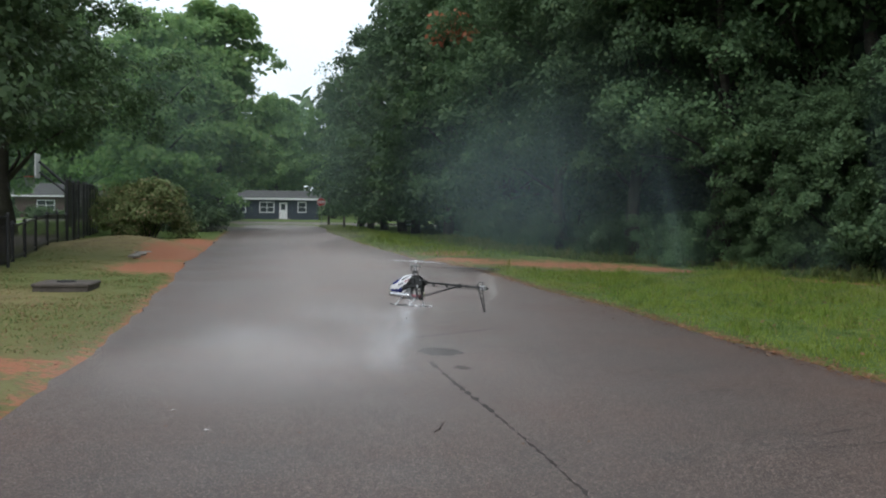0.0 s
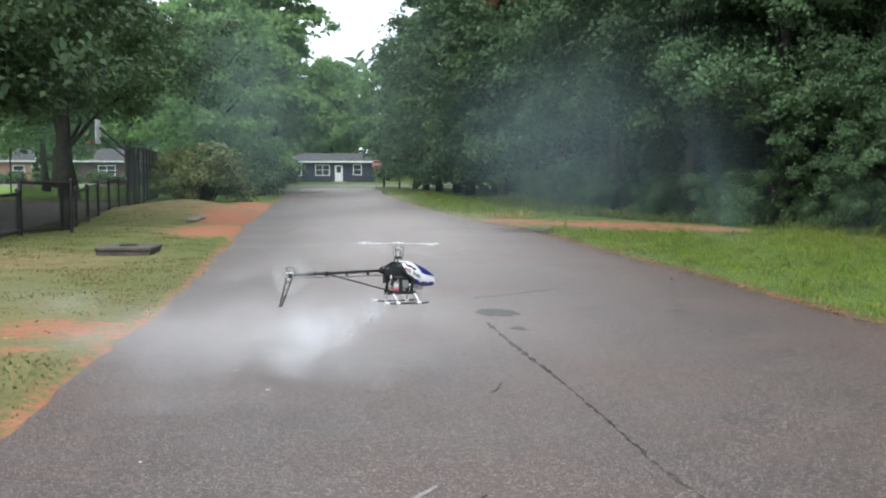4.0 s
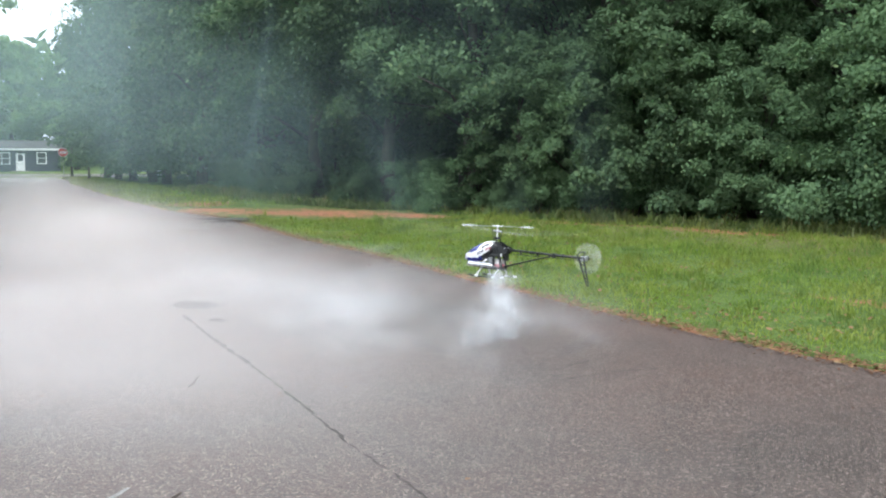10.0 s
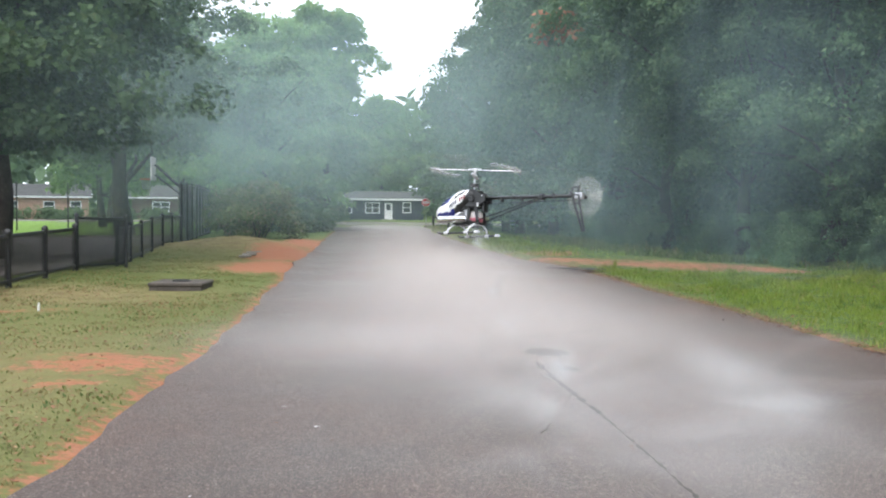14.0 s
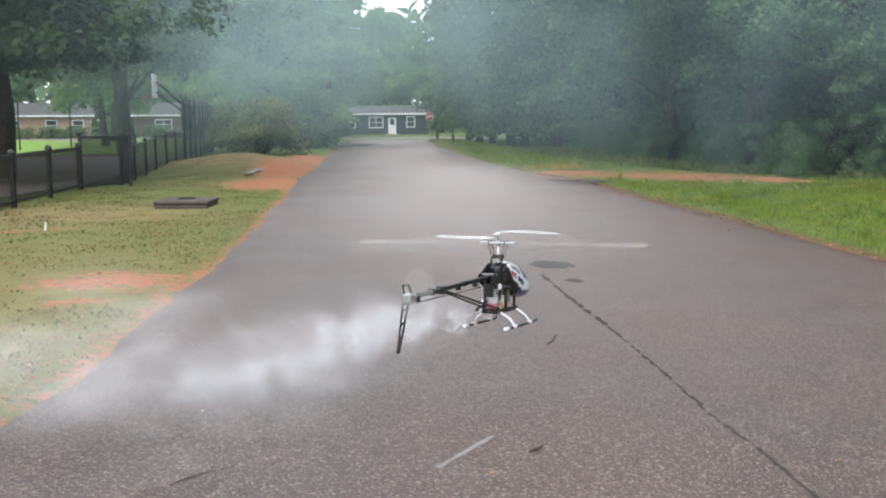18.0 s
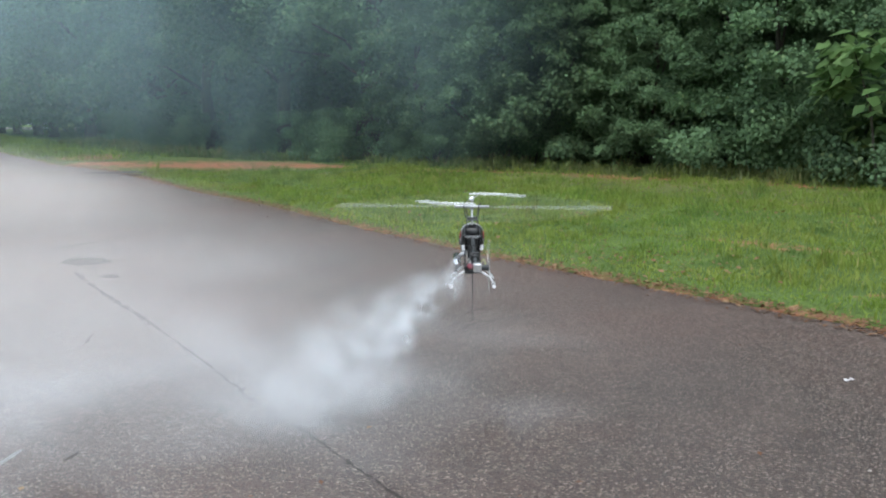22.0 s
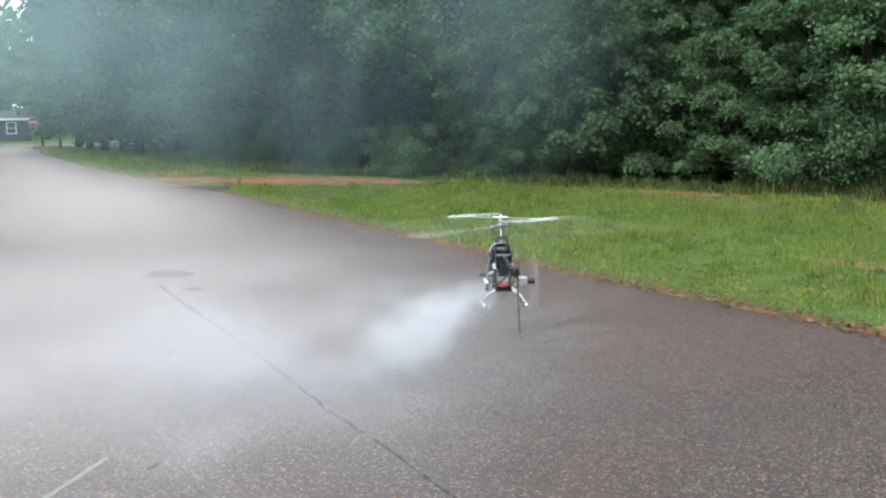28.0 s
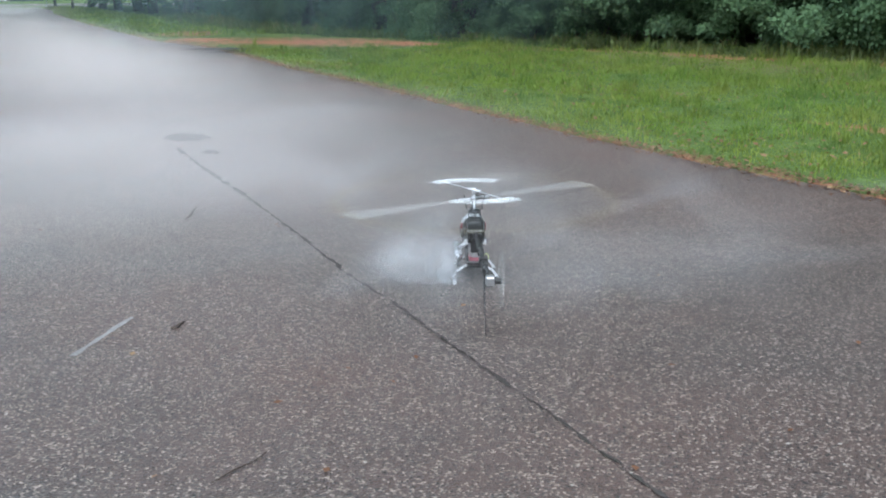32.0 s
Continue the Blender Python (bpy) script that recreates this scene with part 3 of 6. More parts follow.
tagged(patch("asphalt_patch", 0.77, 25.41, 0.8, 0.45, -10, TAR, z=0.06, seed=24, jag=0.2), "dark muddy puddle on the verge", "puddle", kind="structure")


def curl(name, label, points, radius):
    bm = bmesh.new()
    tube(bm, points, [radius * 0.5, radius, radius * 0.8, radius * 0.4][: len(points)], 6)
    return tagged(part(name, bm, TWIG, smooth=True), label, "twig")


curl("twig", "small curved dark twig lying on the asphalt", [(-0.05, 7.24, 0.012), (-0.01, 7.34, 0.014), (0.0, 7.46, 0.014), (0.03, 7.6, 0.012)], 0.007)
curl("twig", "thin brown twig lying on the asphalt", [(0.02, 3.2, 0.008), (0.1, 3.28, 0.009), (0.17, 3.33, 0.009), (0.22, 3.4, 0.008)], 0.0035)
curl("twig", "tiny dark twig lying on the asphalt", [(-0.12, 4.86, 0.008), (-0.09, 4.89, 0.009), (-0.07, 4.93, 0.009), (-0.06, 4.95, 0.008)], 0.008)


def scatter(name, label, count, where, size, material, seed):
    """Small litter lying flat on the road, too many to count."""
    rng = np.random.default_rng(seed)
    places = where(rng, count)
    corners = leaf_corners(rng, np.zeros((count, 3)), size, 0.0, 0.15)
    corners = corners + places[:, None, :]
    corners[:, :, 2] = np.maximum(corners[:, :, 2], 0.004)
    return tagged(new(name, quads(name, corners, material)), label, "litter", kind="stuff")


def on_road(rng, n):
    y = rng.uniform(2.5, 22, n)
    x = rng.uniform(-3, 4.5, n)
    return np.stack([x, y, np.full(n, 0.008)], -1)


def by_right_edge(rng, n):
    y = 4 + 26 * rng.random(n) ** 1.5
    x = np.array([along(ROAD_RIGHT, v) for v in y]) + rng.normal(0.06, 0.13, n)
    return np.stack([x, y, np.full(n, 0.012)], -1)


scatter("fallen_leaves", "scattered small brown leaves on the asphalt", 160, on_road, 0.035, LITTER, 31)
scatter("edge_litter", "reddish-brown dead leaves along the road edge", 7000, by_right_edge, 0.04, LITTER, 32)
scatter("road_grit", "pale grit and tiny stones on the asphalt", 420, on_road, 0.018, PEBBLE, 33)


def on_right_verge(rng, n):
    y = 5 + 22 * rng.random(n) ** 1.2
    a = np.array([along(ROAD_RIGHT, v) for v in y])
    x = a + 0.2 + (np.interp(y, [4, 30], [11, 4]) * rng.random(n) ** 1.3)
    wave = np.sin(x * 1.1 + y * 0.6) * np.sin(y * 0.8 - x * 0.5) > rng.uniform(-0.2, 0.9, n)
    x, y = x[wave], y[wave]
    return np.stack([x, y, ground_height(x, y) + rng.uniform(0.02, 0.1, len(x))], -1)


def on_left_lawn(rng, n):
    y = 4 + 13 * rng.random(n)
    x = np.array([along(ROAD_LEFT, v) for v in y]) - 0.1 - 5.5 * rng.random(n) ** 1.3
    return np.stack([x, y, ground_height(x, y) + rng.uniform(0.01, 0.06, n)], -1)


def filled(place):
    def inner(rng, n):
        got = place(rng, n * 2)
        while len(got) < n:
            got = np.concatenate([got, place(rng, n)])
        return got[:n]
    return inner


scatter("verge_litter", "brown dead leaves lying in the grass", 1500, filled(on_right_verge), 0.05, LITTER, 34)
scatter("lawn_litter", "brown dead leaves strewn over the grass", 2600, on_left_lawn, 0.045, LITTER, 35)


# ---- grass ----
def grass(name, label, count, place, tall, material, seed, wide=0.006):
    rng = np.random.default_rng(seed)
    p = place(rng, count)
    p[:, 2] = ground_height(p[:, 0], p[:, 1]) - 0.01
    clump = 0.65 + 0.5 * np.sin(p[:, 0] * 2.3 + 2 * np.sin(p[:, 1] * 1.7)) * np.sin(p[:, 1] * 2.1 + np.sin(p[:, 0] * 3.1)) + 0.3 * np.sin(p[:, 0] * 7.1 + p[:, 1] * 3.0) * np.sin(p[:, 1] * 8.3 - p[:, 0] * 2.0)
    clump = np.maximum(clump, 0.25) * 1.25
    h = (tall * rng.uniform(0.4, 1.3, count) * clump)[:, None]
    a = rng.uniform(0, 2 * math.pi, count)
    side = np.stack([np.cos(a), np.sin(a), 0 * a], -1) * wide * rng.uniform(0.7, 1.5, (count, 1))
    lean = rng.normal(size=(count, 3)) * [1, 1, 0] * 0.45
    top = p + h * (unit(np.array([0, 0, 1.0]) + lean))
    mid = p + h * 0.55 * unit(np.array([0, 0, 1.0]) + lean * 0.4)
    corners = np.stack([p - side, mid + side * 1.1, top, mid - side * 1.1], 1)
    return tagged(new(name, quads(name, corners, material)), label, "grass", kind="stuff")


TREE_FRONT = [(19, 4), (16.5, 10), (14, 15.5), (12.2, 19.3), (9.9, 23), (6.9, 26.8), (4.6, 30.5), (2.8, 36), (0.6, 44.5), (-2.3, 50), (-4.6, 62), (-6.8, 76), (-9.8, 95)]


def tree_line(y):
    return np.interp(y, [p[1] for p in TREE_FRONT], [p[0] for p in TREE_FRONT])


def right_verge(rng, n):
    y = 4.0 + 24 * rng.random(n) ** 1.35
    a = np.array([along(ROAD_RIGHT, v) for v in y]) + 0.14 + 0.3 * rng.random(n) ** 2
    x = a + (tree_line(y) + 1.0 - a) * rng.random(n)
    keep = (blob(x, y, 3.0, 27.6, 4.0, 2.7, -36) < 0.35) & (blob(x, y, 9.6, 20.4, 4.0, 0.9, -57) < rng.random(n) + 0.1) & (blob(x, y, 7.0, 9.5, 1.4, 0.35, -60) + blob(x, y, 6.2, 6.4, 0.8, 0.3, -60) < rng.random(n) + 0.15)
    return np.stack([x, y, 0 * x], -1)[keep]


def right_far(rng, n):
    y = rng.uniform(28, 90, n)
    a = np.array([along(ROAD_RIGHT, v) for v in y])
    x = a + (tree_line(y) + 1.0 - a) * rng.random(n)
    return np.stack([x, y, 0 * x], -1)[blob(x, y, 2.6, 28.6, 4.0, 2.6, -36) < 0.3]


def tree_foot(rng, n):
    y = 6 + 40 * rng.random(n)
    x = tree_line(y) - rng.normal(0.3, 0.5, n)
    return np.stack([x, y, 0 * x], -1)[blob(x, y, 4.0, 28.4, 4.0, 1.6, -45) < 0.4]


def green_left(rng, n):
    p = left_verge(rng, n)
    dull = 1.1 * blob(p[:, 0], p[:, 1], -10.9, 35, 3, 4.5) + 0.7 * blob(p[:, 0], p[:, 1], -6, 8, 5, 6.5) + 0.5 * blob(p[:, 0], p[:, 1], -8.3, 17, 3, 2.6)
    return p[rng.random(len(p)) > dull]


def left_verge(rng, n):
    y = 4.5 + 40 * rng.random(n) ** 1.6
    a = np.array([along(ROAD_LEFT, v) for v in y]) - 0.05 - 0.2 * rng.random(n)
    x = a - (3 + 0.16 * y) * rng.random(n)
    keep = (blob(x, y, -7.0, 25.2, 1.0, 2.6, 8) + blob(x, y, -8.2, 31.5, 1.0, 4.0, 12) + blob(x, y, -9.6, 40, 0.9, 5, 12) + sum(0.75 * blob(x, y, *spec) for spec in BARE_LEFT)) < 0.3
    keep &= rng.random(len(x)) > 0.72 * blob(x, y, -6.0, 8.0, 5.0, 6.5)
    return np.stack([x, y, 0 * x], -1)[keep]


grass("verge_grass", "bright green uncut grass beside the asphalt", 130000, filled(right_verge), 0.1, BLADE, 41)
def tufts(rng, n):
    heads = right_verge(rng, 900)
    p = heads[rng.integers(0, len(heads), n)] + rng.normal(size=(n, 3)) * [0.06, 0.06, 0]
    return p


grass("grass_tufts", "taller tufts of pale green grass in the verge", 18000, tufts, 0.19, BLADE, 47, 0.005)
grass("verge_straw", "dry yellowish stalks among the grass", 4000, filled(right_verge), 0.13, DRY_BLADE, 42, 0.004)
grass("far_verge_grass", "green grass strip in front of the trees", 16000, filled(right_far), 0.16, BLADE, 43, 0.014)
grass("tall_weeds", "low dull weeds at the foot of the trees", 16000, filled(tree_foot), 0.27, LAWN_BLADE, 44, 0.014)
scatter("foot_litter", "brown dead leaves at the foot of the trees", 3500, filled(tree_foot), 0.09, LITTER, 36)
grass("lawn_grass", "short green grass beside the asphalt", 32000, filled(green_left), 0.035, LAWN_BLADE, 45, 0.008)
grass("lawn_straw", "dry yellowish grass on the bank", 26000, filled(left_verge), 0.035, LAWN_STRAW, 46, 0.008)


# ---- trees and bushes ----
def limbs_to(rng, centres, foot, top, radius, reach):
    """A tapered trunk with limbs that run out to some of the leaf clumps."""
    bm = bmesh.new()
    points = [Vector((foot[0] + 0.25 * math.sin(k * 1.3), foot[1] + 0.2 * math.cos(k * 0.9) - 0.2, foot[2] + (top - foot[2]) * k / 6)) for k in range(7)]
    points[0].z -= 0.3
    tube(bm, points, [radius * (1.35 if k == 0 else 1 - 0.13 * k) for k in range(7)], 9)
    trunk = bm
    limbs = []
    for c in centres[rng.permutation(len(centres))[:reach]]:
        k = min(5, max(1, int(6 * (c[2] * 0.75 - foot[2]) / max(top - foot[2], 0.1))))
        a = points[k]
        b = Vector(c)
        m = a.lerp(b, 0.5) + Vector((rng.normal() * 0.3, rng.normal() * 0.3, 0.35))
        limbs.append(tube(bmesh.new(), [a, m, b], [radius * 0.36, radius * 0.2, radius * 0.05], 5))
    return trunk, limbs


def boughs_of(rng, low, high, spread, boughs, pads):
    """Leafy pads along boughs that rise from the trunk, spread and droop: an uneven layered crown."""
    centres, sizes = [], []
    for k in range(boughs):
        u = (k + rng.random()) / boughs
        root = low + (high - low) * u * 0.93
        shape = math.sqrt(max(0.04, 1 - (2 * u - 0.8) ** 2 / 1.55))
        reach = spread * shape * rng.uniform(0.55, 1.12)
        a = k * 2.4 + rng.normal() * 0.4
        sag = rng.uniform(0.25, 0.6)
        for j in range(pads):
            s = 0.3 + 0.7 * (j + rng.random() * 0.8) / pads
            r = reach * s
            wide = 0.3 * reach * (1 - s) + 0.25
            centres.append((r * math.cos(a) + rng.normal() * wide, r * math.sin(a) + rng.normal() * wide, root + reach * (0.45 * s - sag * s * s) + rng.normal() * 0.15))
            sizes.append((0.5 + 0.13 * reach * (1.15 - s)) * rng.uniform(0.7, 1.3))
    return np.array(centres), np.array(sizes)


def tree(name, label, seed, low, high, spread, boughs, pads, per, leaf, scale, material, radius=0.22, reach=14, bark=BARK):
    rng = np.random.default_rng(seed)
    centres, sizes = boughs_of(rng, low, high, spread, boughs, pads)
    sizes = sizes * scale
    ob = thing(name, label, "tree")
    trunk, limbs = limbs_to(rng, centres, (0, 0, 0), high * 0.86, radius, reach)
    part("trunk", trunk, bark, ob, "", True)
    for limb in limbs:
        part("bough", limb, bark, ob, "", True)
    n = len(centres)
    turn = rng.uniform(0, 2 * math.pi, (n, per))
    r = rng.random((n, per)) ** 0.6
    r = r * (0.75 + 0.25 * np.sin(turn * 3 + rng.uniform(0, 6, (n, 1)))) * sizes[:, None]
    z = rng.normal(size=(n, per)) * 0.2 * sizes[:, None] - 0.5 * r ** 2 / sizes[:, None]
    places = (centres[:, None, :] + np.stack([r * np.cos(turn), r * np.sin(turn), z], -1)).reshape(-1, 3)
    out = unit(centres * [1, 1, 0]) * 0.55 + [0, 0, 0.75] + rng.normal(size=(n, 3)) * 0.25
    facing = np.repeat(unit(out), per, axis=0)
    keep = places[:, 2] > 0.1
    crown = new("crown", quads("crown", leaf_corners(rng, places[keep], leaf, 0.35, 0.55, facing[keep]), material))
    crown.parent = ob
    return ob


def plant(kinds, spots):
    """Puts a kind of tree at each spot: x, y, turn, size."""
    used = set()
    for n, (x, y, turn, size) in enumerate(spots):
        ob = kinds[n % len(kinds)]
        z = float(ground_height(x, y))
        m = pose(x, y, z, 0, 0, turn)
        if id(ob) not in used:
            used.add(id(ob))
            ob.scale = (size, size, size)
            ob.matrix_basis = m @ Matrix.Diagonal((size, size, size, 1))
        else:
            c = copy_thing(ob, m)
            c.scale = (size, size, size)


EDGE = "tall broadleaf tree with boughs drooping over a dark hollow"
edge_trees = [tree("woodland_tree", EDGE, 100 + k, 2.6, 13.5, 4.3, 62, 6, 190, 0.13, 1.05, LEAF_NEAR, 0.2) for k in range(3)]
under_trees = [tree("understorey_tree", "young broadleaf tree at the wood's edge, leafy to the ground", 104 + k, 0.3, 5.2, 2.5, 42, 5, 230, 0.092, 0.62, LEAF_NEAR, 0.09, 9) for k in range(3)]
# High crowns added above the view, so that they darken the wood below.
roof_shade_trees = [tree("woodland_tree", "tall tree whose high crown, above the view, is added to shade the wood's edge", 107 + k, 6.2, 15.5, 5.6, 50, 6, 70, 0.26, 1.25, LEAF_DEEP, 0.24) for k in range(2)]
mid_trees = [tree("woodland_tree", "tall broadleaf tree of a dense wood", 110 + k, 0.8, 15.0, 4.8, 52, 6, 60, 0.27, 1.15, LEAF_NEAR, 0.24) for k in range(3)]
for ob in edge_trees + under_trees + roof_shade_trees + mid_trees:
    tagged(ob, group="trees of the wood")
rng = np.random.default_rng(7)
front = [(8.0, 30.2), (6.0, 33.4), (4.4, 38.5)]
plant(edge_trees, [(x, y, 77 * n, rng.uniform(0.95, 1.1)) for n, (x, y) in enumerate(front)])
low_front = [(8.6, 27.2), (9.8, 25.8), (10.9, 23.6), (12.6, 21.2), (11.6, 24.8), (13.9, 18.6), (15.2, 16.0), (14.6, 20.2), (16.4, 13.4), (16.6, 16.6), (18.0, 10.6), (18.2, 13.8), (19.6, 7.6), (13.4, 23.2)]
plant(under_trees, [(x, y, 67 * n, rng.uniform(0.8, 1.1)) for n, (x, y) in enumerate(low_front)])
high = [(12.6, 27.0), (15.6, 23.4), (17.8, 19.2), (19.6, 15.0), (21.4, 10.4), (10.2, 30.0), (22.6, 5.0)]
plant(roof_shade_trees, [(x, y, 83 * n, rng.uniform(0.95, 1.1)) for n, (x, y) in enumerate(high)])
spots = [(2.6, 46.5), (0.2, 53), (-1.6, 60), (-2.6, 67), (-4.2, 74.5), (-5.8, 83), (-7.4, 92), (8.6, 39.0), (6.2, 46), (4.4, 53), (2.6, 61), (1.0, 70), (24.5, 14), (22.5, 21), (20, 27), (16.5, 32.5), (13.5, 38)]
# Wider crowns, also out of view, added only to shade the edge trees.
unseen_shade_trees = [tree("woodland_tree", "tall tree with a wide unseen crown added to shade the wood's edge", 117, 8.2, 16.5, 7.2, 56, 6, 60, 0.32, 1.3, LEAF_DEEP, 0.26)]
tagged(unseen_shade_trees[0], group="trees of the wood")
plant(unseen_shade_trees, [(11.4, 28.4, 0, 1.0), (14.6, 24.6, 100, 1.0), (17.6, 20.4, 200, 1.0), (20.2, 15.6, 300, 1.0), (8.6, 33.2, 40, 1.0)])
plant(mid_trees, [(x, y, 61 * n, rng.uniform(0.85, 1.08)) for n, (x, y) in enumerate(spots)])


def dead_spray():
    """A spray of browned leaves on one of the far wood trees."""
    rng = np.random.default_rng(175)
    ob = thing("dead_branch", "branch of withered reddish-brown leaves among green foliage", "branch", (0.25, 42.2, 8.75))
    stem = tube(bmesh.new(), [(2.6, 3.4, -1.2), (1.2, 1.6, -0.3), (0, 0, 0)], [0.07, 0.05, 0.02], 6)
    part("stem", stem, BARK, ob)
    places = rng.normal(size=(260, 3)) * [0.42, 0.3, 0.28]
    spray = new("withered_leaves", quads("withered_leaves", leaf_corners(rng, places, 0.3), WITHERED))
    spray.parent = ob


dead_spray()
bright = [tree("roadside_tree", "large leafy bright green tree beyond the fence", 120 + k, 0.6, 14.0, 5.0, 60, 6, 46, 0.36, 1.15, LEAF_LIGHT, 0.26) for k in range(2)]
for ob in bright:
    tagged(ob, group="bright green trees")
plant(bright, [(-17.2, 62, 0, 0.98), (-20.6, 75, 90, 1.05), (-22.0, 89, 30, 1.0)])
overhead = [tree("street_tree", "tall bright green tree with bare lower trunk by the house", 125 + k, 3.4, 15.5, 5.6, 60, 6, 46, 0.42, 1.2, LEAF_LIGHT, 0.26) for k in range(2)]
for ob in overhead:
    tagged(ob, group="bright green trees")
plant(overhead, [(-16.6, 76, 70, 1.08), (-22.6, 92, 10, 1.0), (-25.0, 70, 200, 0.95), (-30, 68, 250, 0.9), (-34, 80, 20, 1.0), (-40, 92, 77, 1.0), (-25.4, 113, 0, 1.0), (-27.5, 108, 120, 1.05), (-30.0, 122, 200, 1.0), (-15.5, 146, 40, 1.1), (-24, 148, 90, 1.15), (-33, 146, 10, 1.1), (-7, 140, 60, 1.0)])
shade = [tree("shade_tree", "large dark spreading shade tree with drooping boughs", 130 + k, 3.0, 13.0, 7.6, 66, 8, 90, 0.2, 1.05, LEAF_DEEP, 0.36, 18) for k in range(2)]
for ob in shade:
    tagged(ob, group="shade trees by the fence")
plant(shade, [(-14.8, 26.6, 10, 1.0), (-17.2, 27.6, 160, 1.0), (-18.6, 24.0, 70, 1.0), (-20.5, 49.0, 220, 1.15), (-22.5, 33.0, 120, 0.95)])

# ---- bushes ----
def bush(name, label, seed, tall, spread, clumps, per, leaf, clump_size, material):
    rng = np.random.default_rng(seed)
    ob = thing(name, label, "bush")
    centres = np.stack([rng.normal(0, spread * 0.45, clumps), rng.normal(0, spread * 0.45, clumps), tall * rng.uniform(0.1, 0.85, clumps)], -1)
    for c in centres[:9]:
        stem = tube(bmesh.new(), [(c[0] * 0.15, c[1] * 0.15, -0.1), (c[0] * 0.5, c[1] * 0.5, c[2] * 0.6), tuple(c)], [0.03, 0.02, 0.008], 5)
        part("stem", stem, BARK, ob)
    spots = unit(rng.normal(size=(clumps, per, 3))) * rng.random((clumps, per, 1)) ** 0.45 * clump_size * rng.uniform(0.6, 1.3, (clumps, 1, 1))
    places = (centres[:, None, :] + spots * [1, 1, 0.8]).reshape(-1, 3)
    places = places[places[:, 2] > 0.02]
    out = unit(places - [0, 0, tall * 0.3]) * 0.6 + [0, 0, 0.6]
    foliage = new("foliage", quads("foliage", leaf_corners(rng, places, leaf, 0.3, 0.45, out), material))
    foliage.parent = ob
    return ob


thicket = [bush("thicket_bush", "dense green bush at the foot of the wood", 140 + k, 2.8, 1.6, 30, 520, 0.09, 0.62, LEAF_NEAR) for k in range(3)]
for ob in thicket:
    tagged(ob, group="bushes along the wood")
spots = []
for n, y in enumerate(np.arange(7.0, 47.0, 1.55)):
    spots.append((float(tree_line(y)) + rng.uniform(0.2, 2.2), float(y) + rng.uniform(-0.4, 0.4), rng.uniform(0, 360), rng.uniform(0.6, 1.0) if y < 25 else rng.uniform(0.35, 0.55)))
plant(thicket, spots)
saplings = [bush("broadleaf_sapling", "young tree with large lobed green leaves", 150, 3.2, 1.0, 13, 60, 0.34, 0.55, LEAF_LIGHT)]
plant(saplings, [(13.6, 15.2, 0, 1.0), (15.2, 12.4, 90, 1.1)])
hedge = bush("flowering_bush", "tall rounded bush with pale pinkish seed heads", 160, 2.7, 1.9, 46, 300, 0.13, 0.6, LEAF_BUSH)
plant([hedge], [(-12.6, 44.5, 0, 1.0), (-14.6, 48.0, 100, 0.9)])
low_bush = [bush("low_bush", "dark low bush beside the road end", 165, 1.9, 1.8, 24, 160, 0.2, 0.6, LEAF_DEEP)]
plant(low_bush, [(-13.6, 57.0, 0, 1.0), (-16.0, 68.0, 50, 1.3), (-19.5, 88, 80, 1.2), (-24.2, 118.6, 10, 0.8), (-28.2, 118.6, 60, 0.8)])


def far_woods():
    rng = np.random.default_rng(170)
    n = 60000
    a = rng.uniform(0, 2 * math.pi, n)
    r = 165 + 40 * rng.random(n)
    lump = 10 + 3.5 * np.sin(a * 37) + 2.5 * np.sin(a * 83 + 1)
    z = lump * rng.random(n) ** 0.8 * 1.25
    places = np.stack([r * np.sin(a), r * np.cos(a), z], -1)
    return tagged(new("far_woods", quads("far_woods", leaf_corners(rng, places, 2.6), LEAF_NEAR)), "distant woods all round the lane", "woods", kind="stuff")


far_woods()


def deep_wood():
    """The inner wood behind the edge trees, where single trees can't be told."""
    rng = np.random.default_rng(171)
    n = 90000
    y = rng.uniform(6, 95, n)
    x = tree_line(y) + rng.uniform(5, 22, n)
    z = 19 * rng.random(n) ** 0.75
    return tagged(new("inner_wood", quads("inner_wood", leaf_corners(rng, np.stack([x, y, z], -1), 0.75), LEAF_DEEP)), "dark dense foliage inside the wood", "woods", kind="stuff")


deep_wood()


# ---- the far house ----
def window_part(parent, name, x, y, z, wide, tall, bars, front=-1):
    """A framed window standing proud of a wall that faces -y."""
    frame_bm = bmesh.new()
    t = 0.11
    for cx, cz, sx, sz in ((0, tall / 2, wide + t, t), (0, -tall / 2, wide + t, t), (-wide / 2, 0, t, tall), (wide / 2, 0, t, tall)):
        box(frame_bm, (x + cx, y - 0.05, z + cz), (sx, 0.09, sz))
    w = part(name, frame_bm, TRIM, parent, "white framed window")
    for k in range(bars):
        cx = x - wide / 2 + wide * (k + 0.5) / bars
        glass_bm = bmesh.new()
        box(glass_bm, (cx, y - 0.02, z), (wide / bars - 0.08, 0.03, tall - 0.08))
        part("pane", glass_bm, PANE, w)
        rail = bmesh.new()
        box(rail, (cx, y - 0.05, z), (wide / bars, 0.05, 0.06))
        part("glazing_bar", rail, TRIM, w)
        if k:
            post = bmesh.new()
            box(post, (cx - wide / bars / 2, y - 0.05, z), (0.08, 0.06, tall))
            part("mullion", post, TRIM, w)
    return w


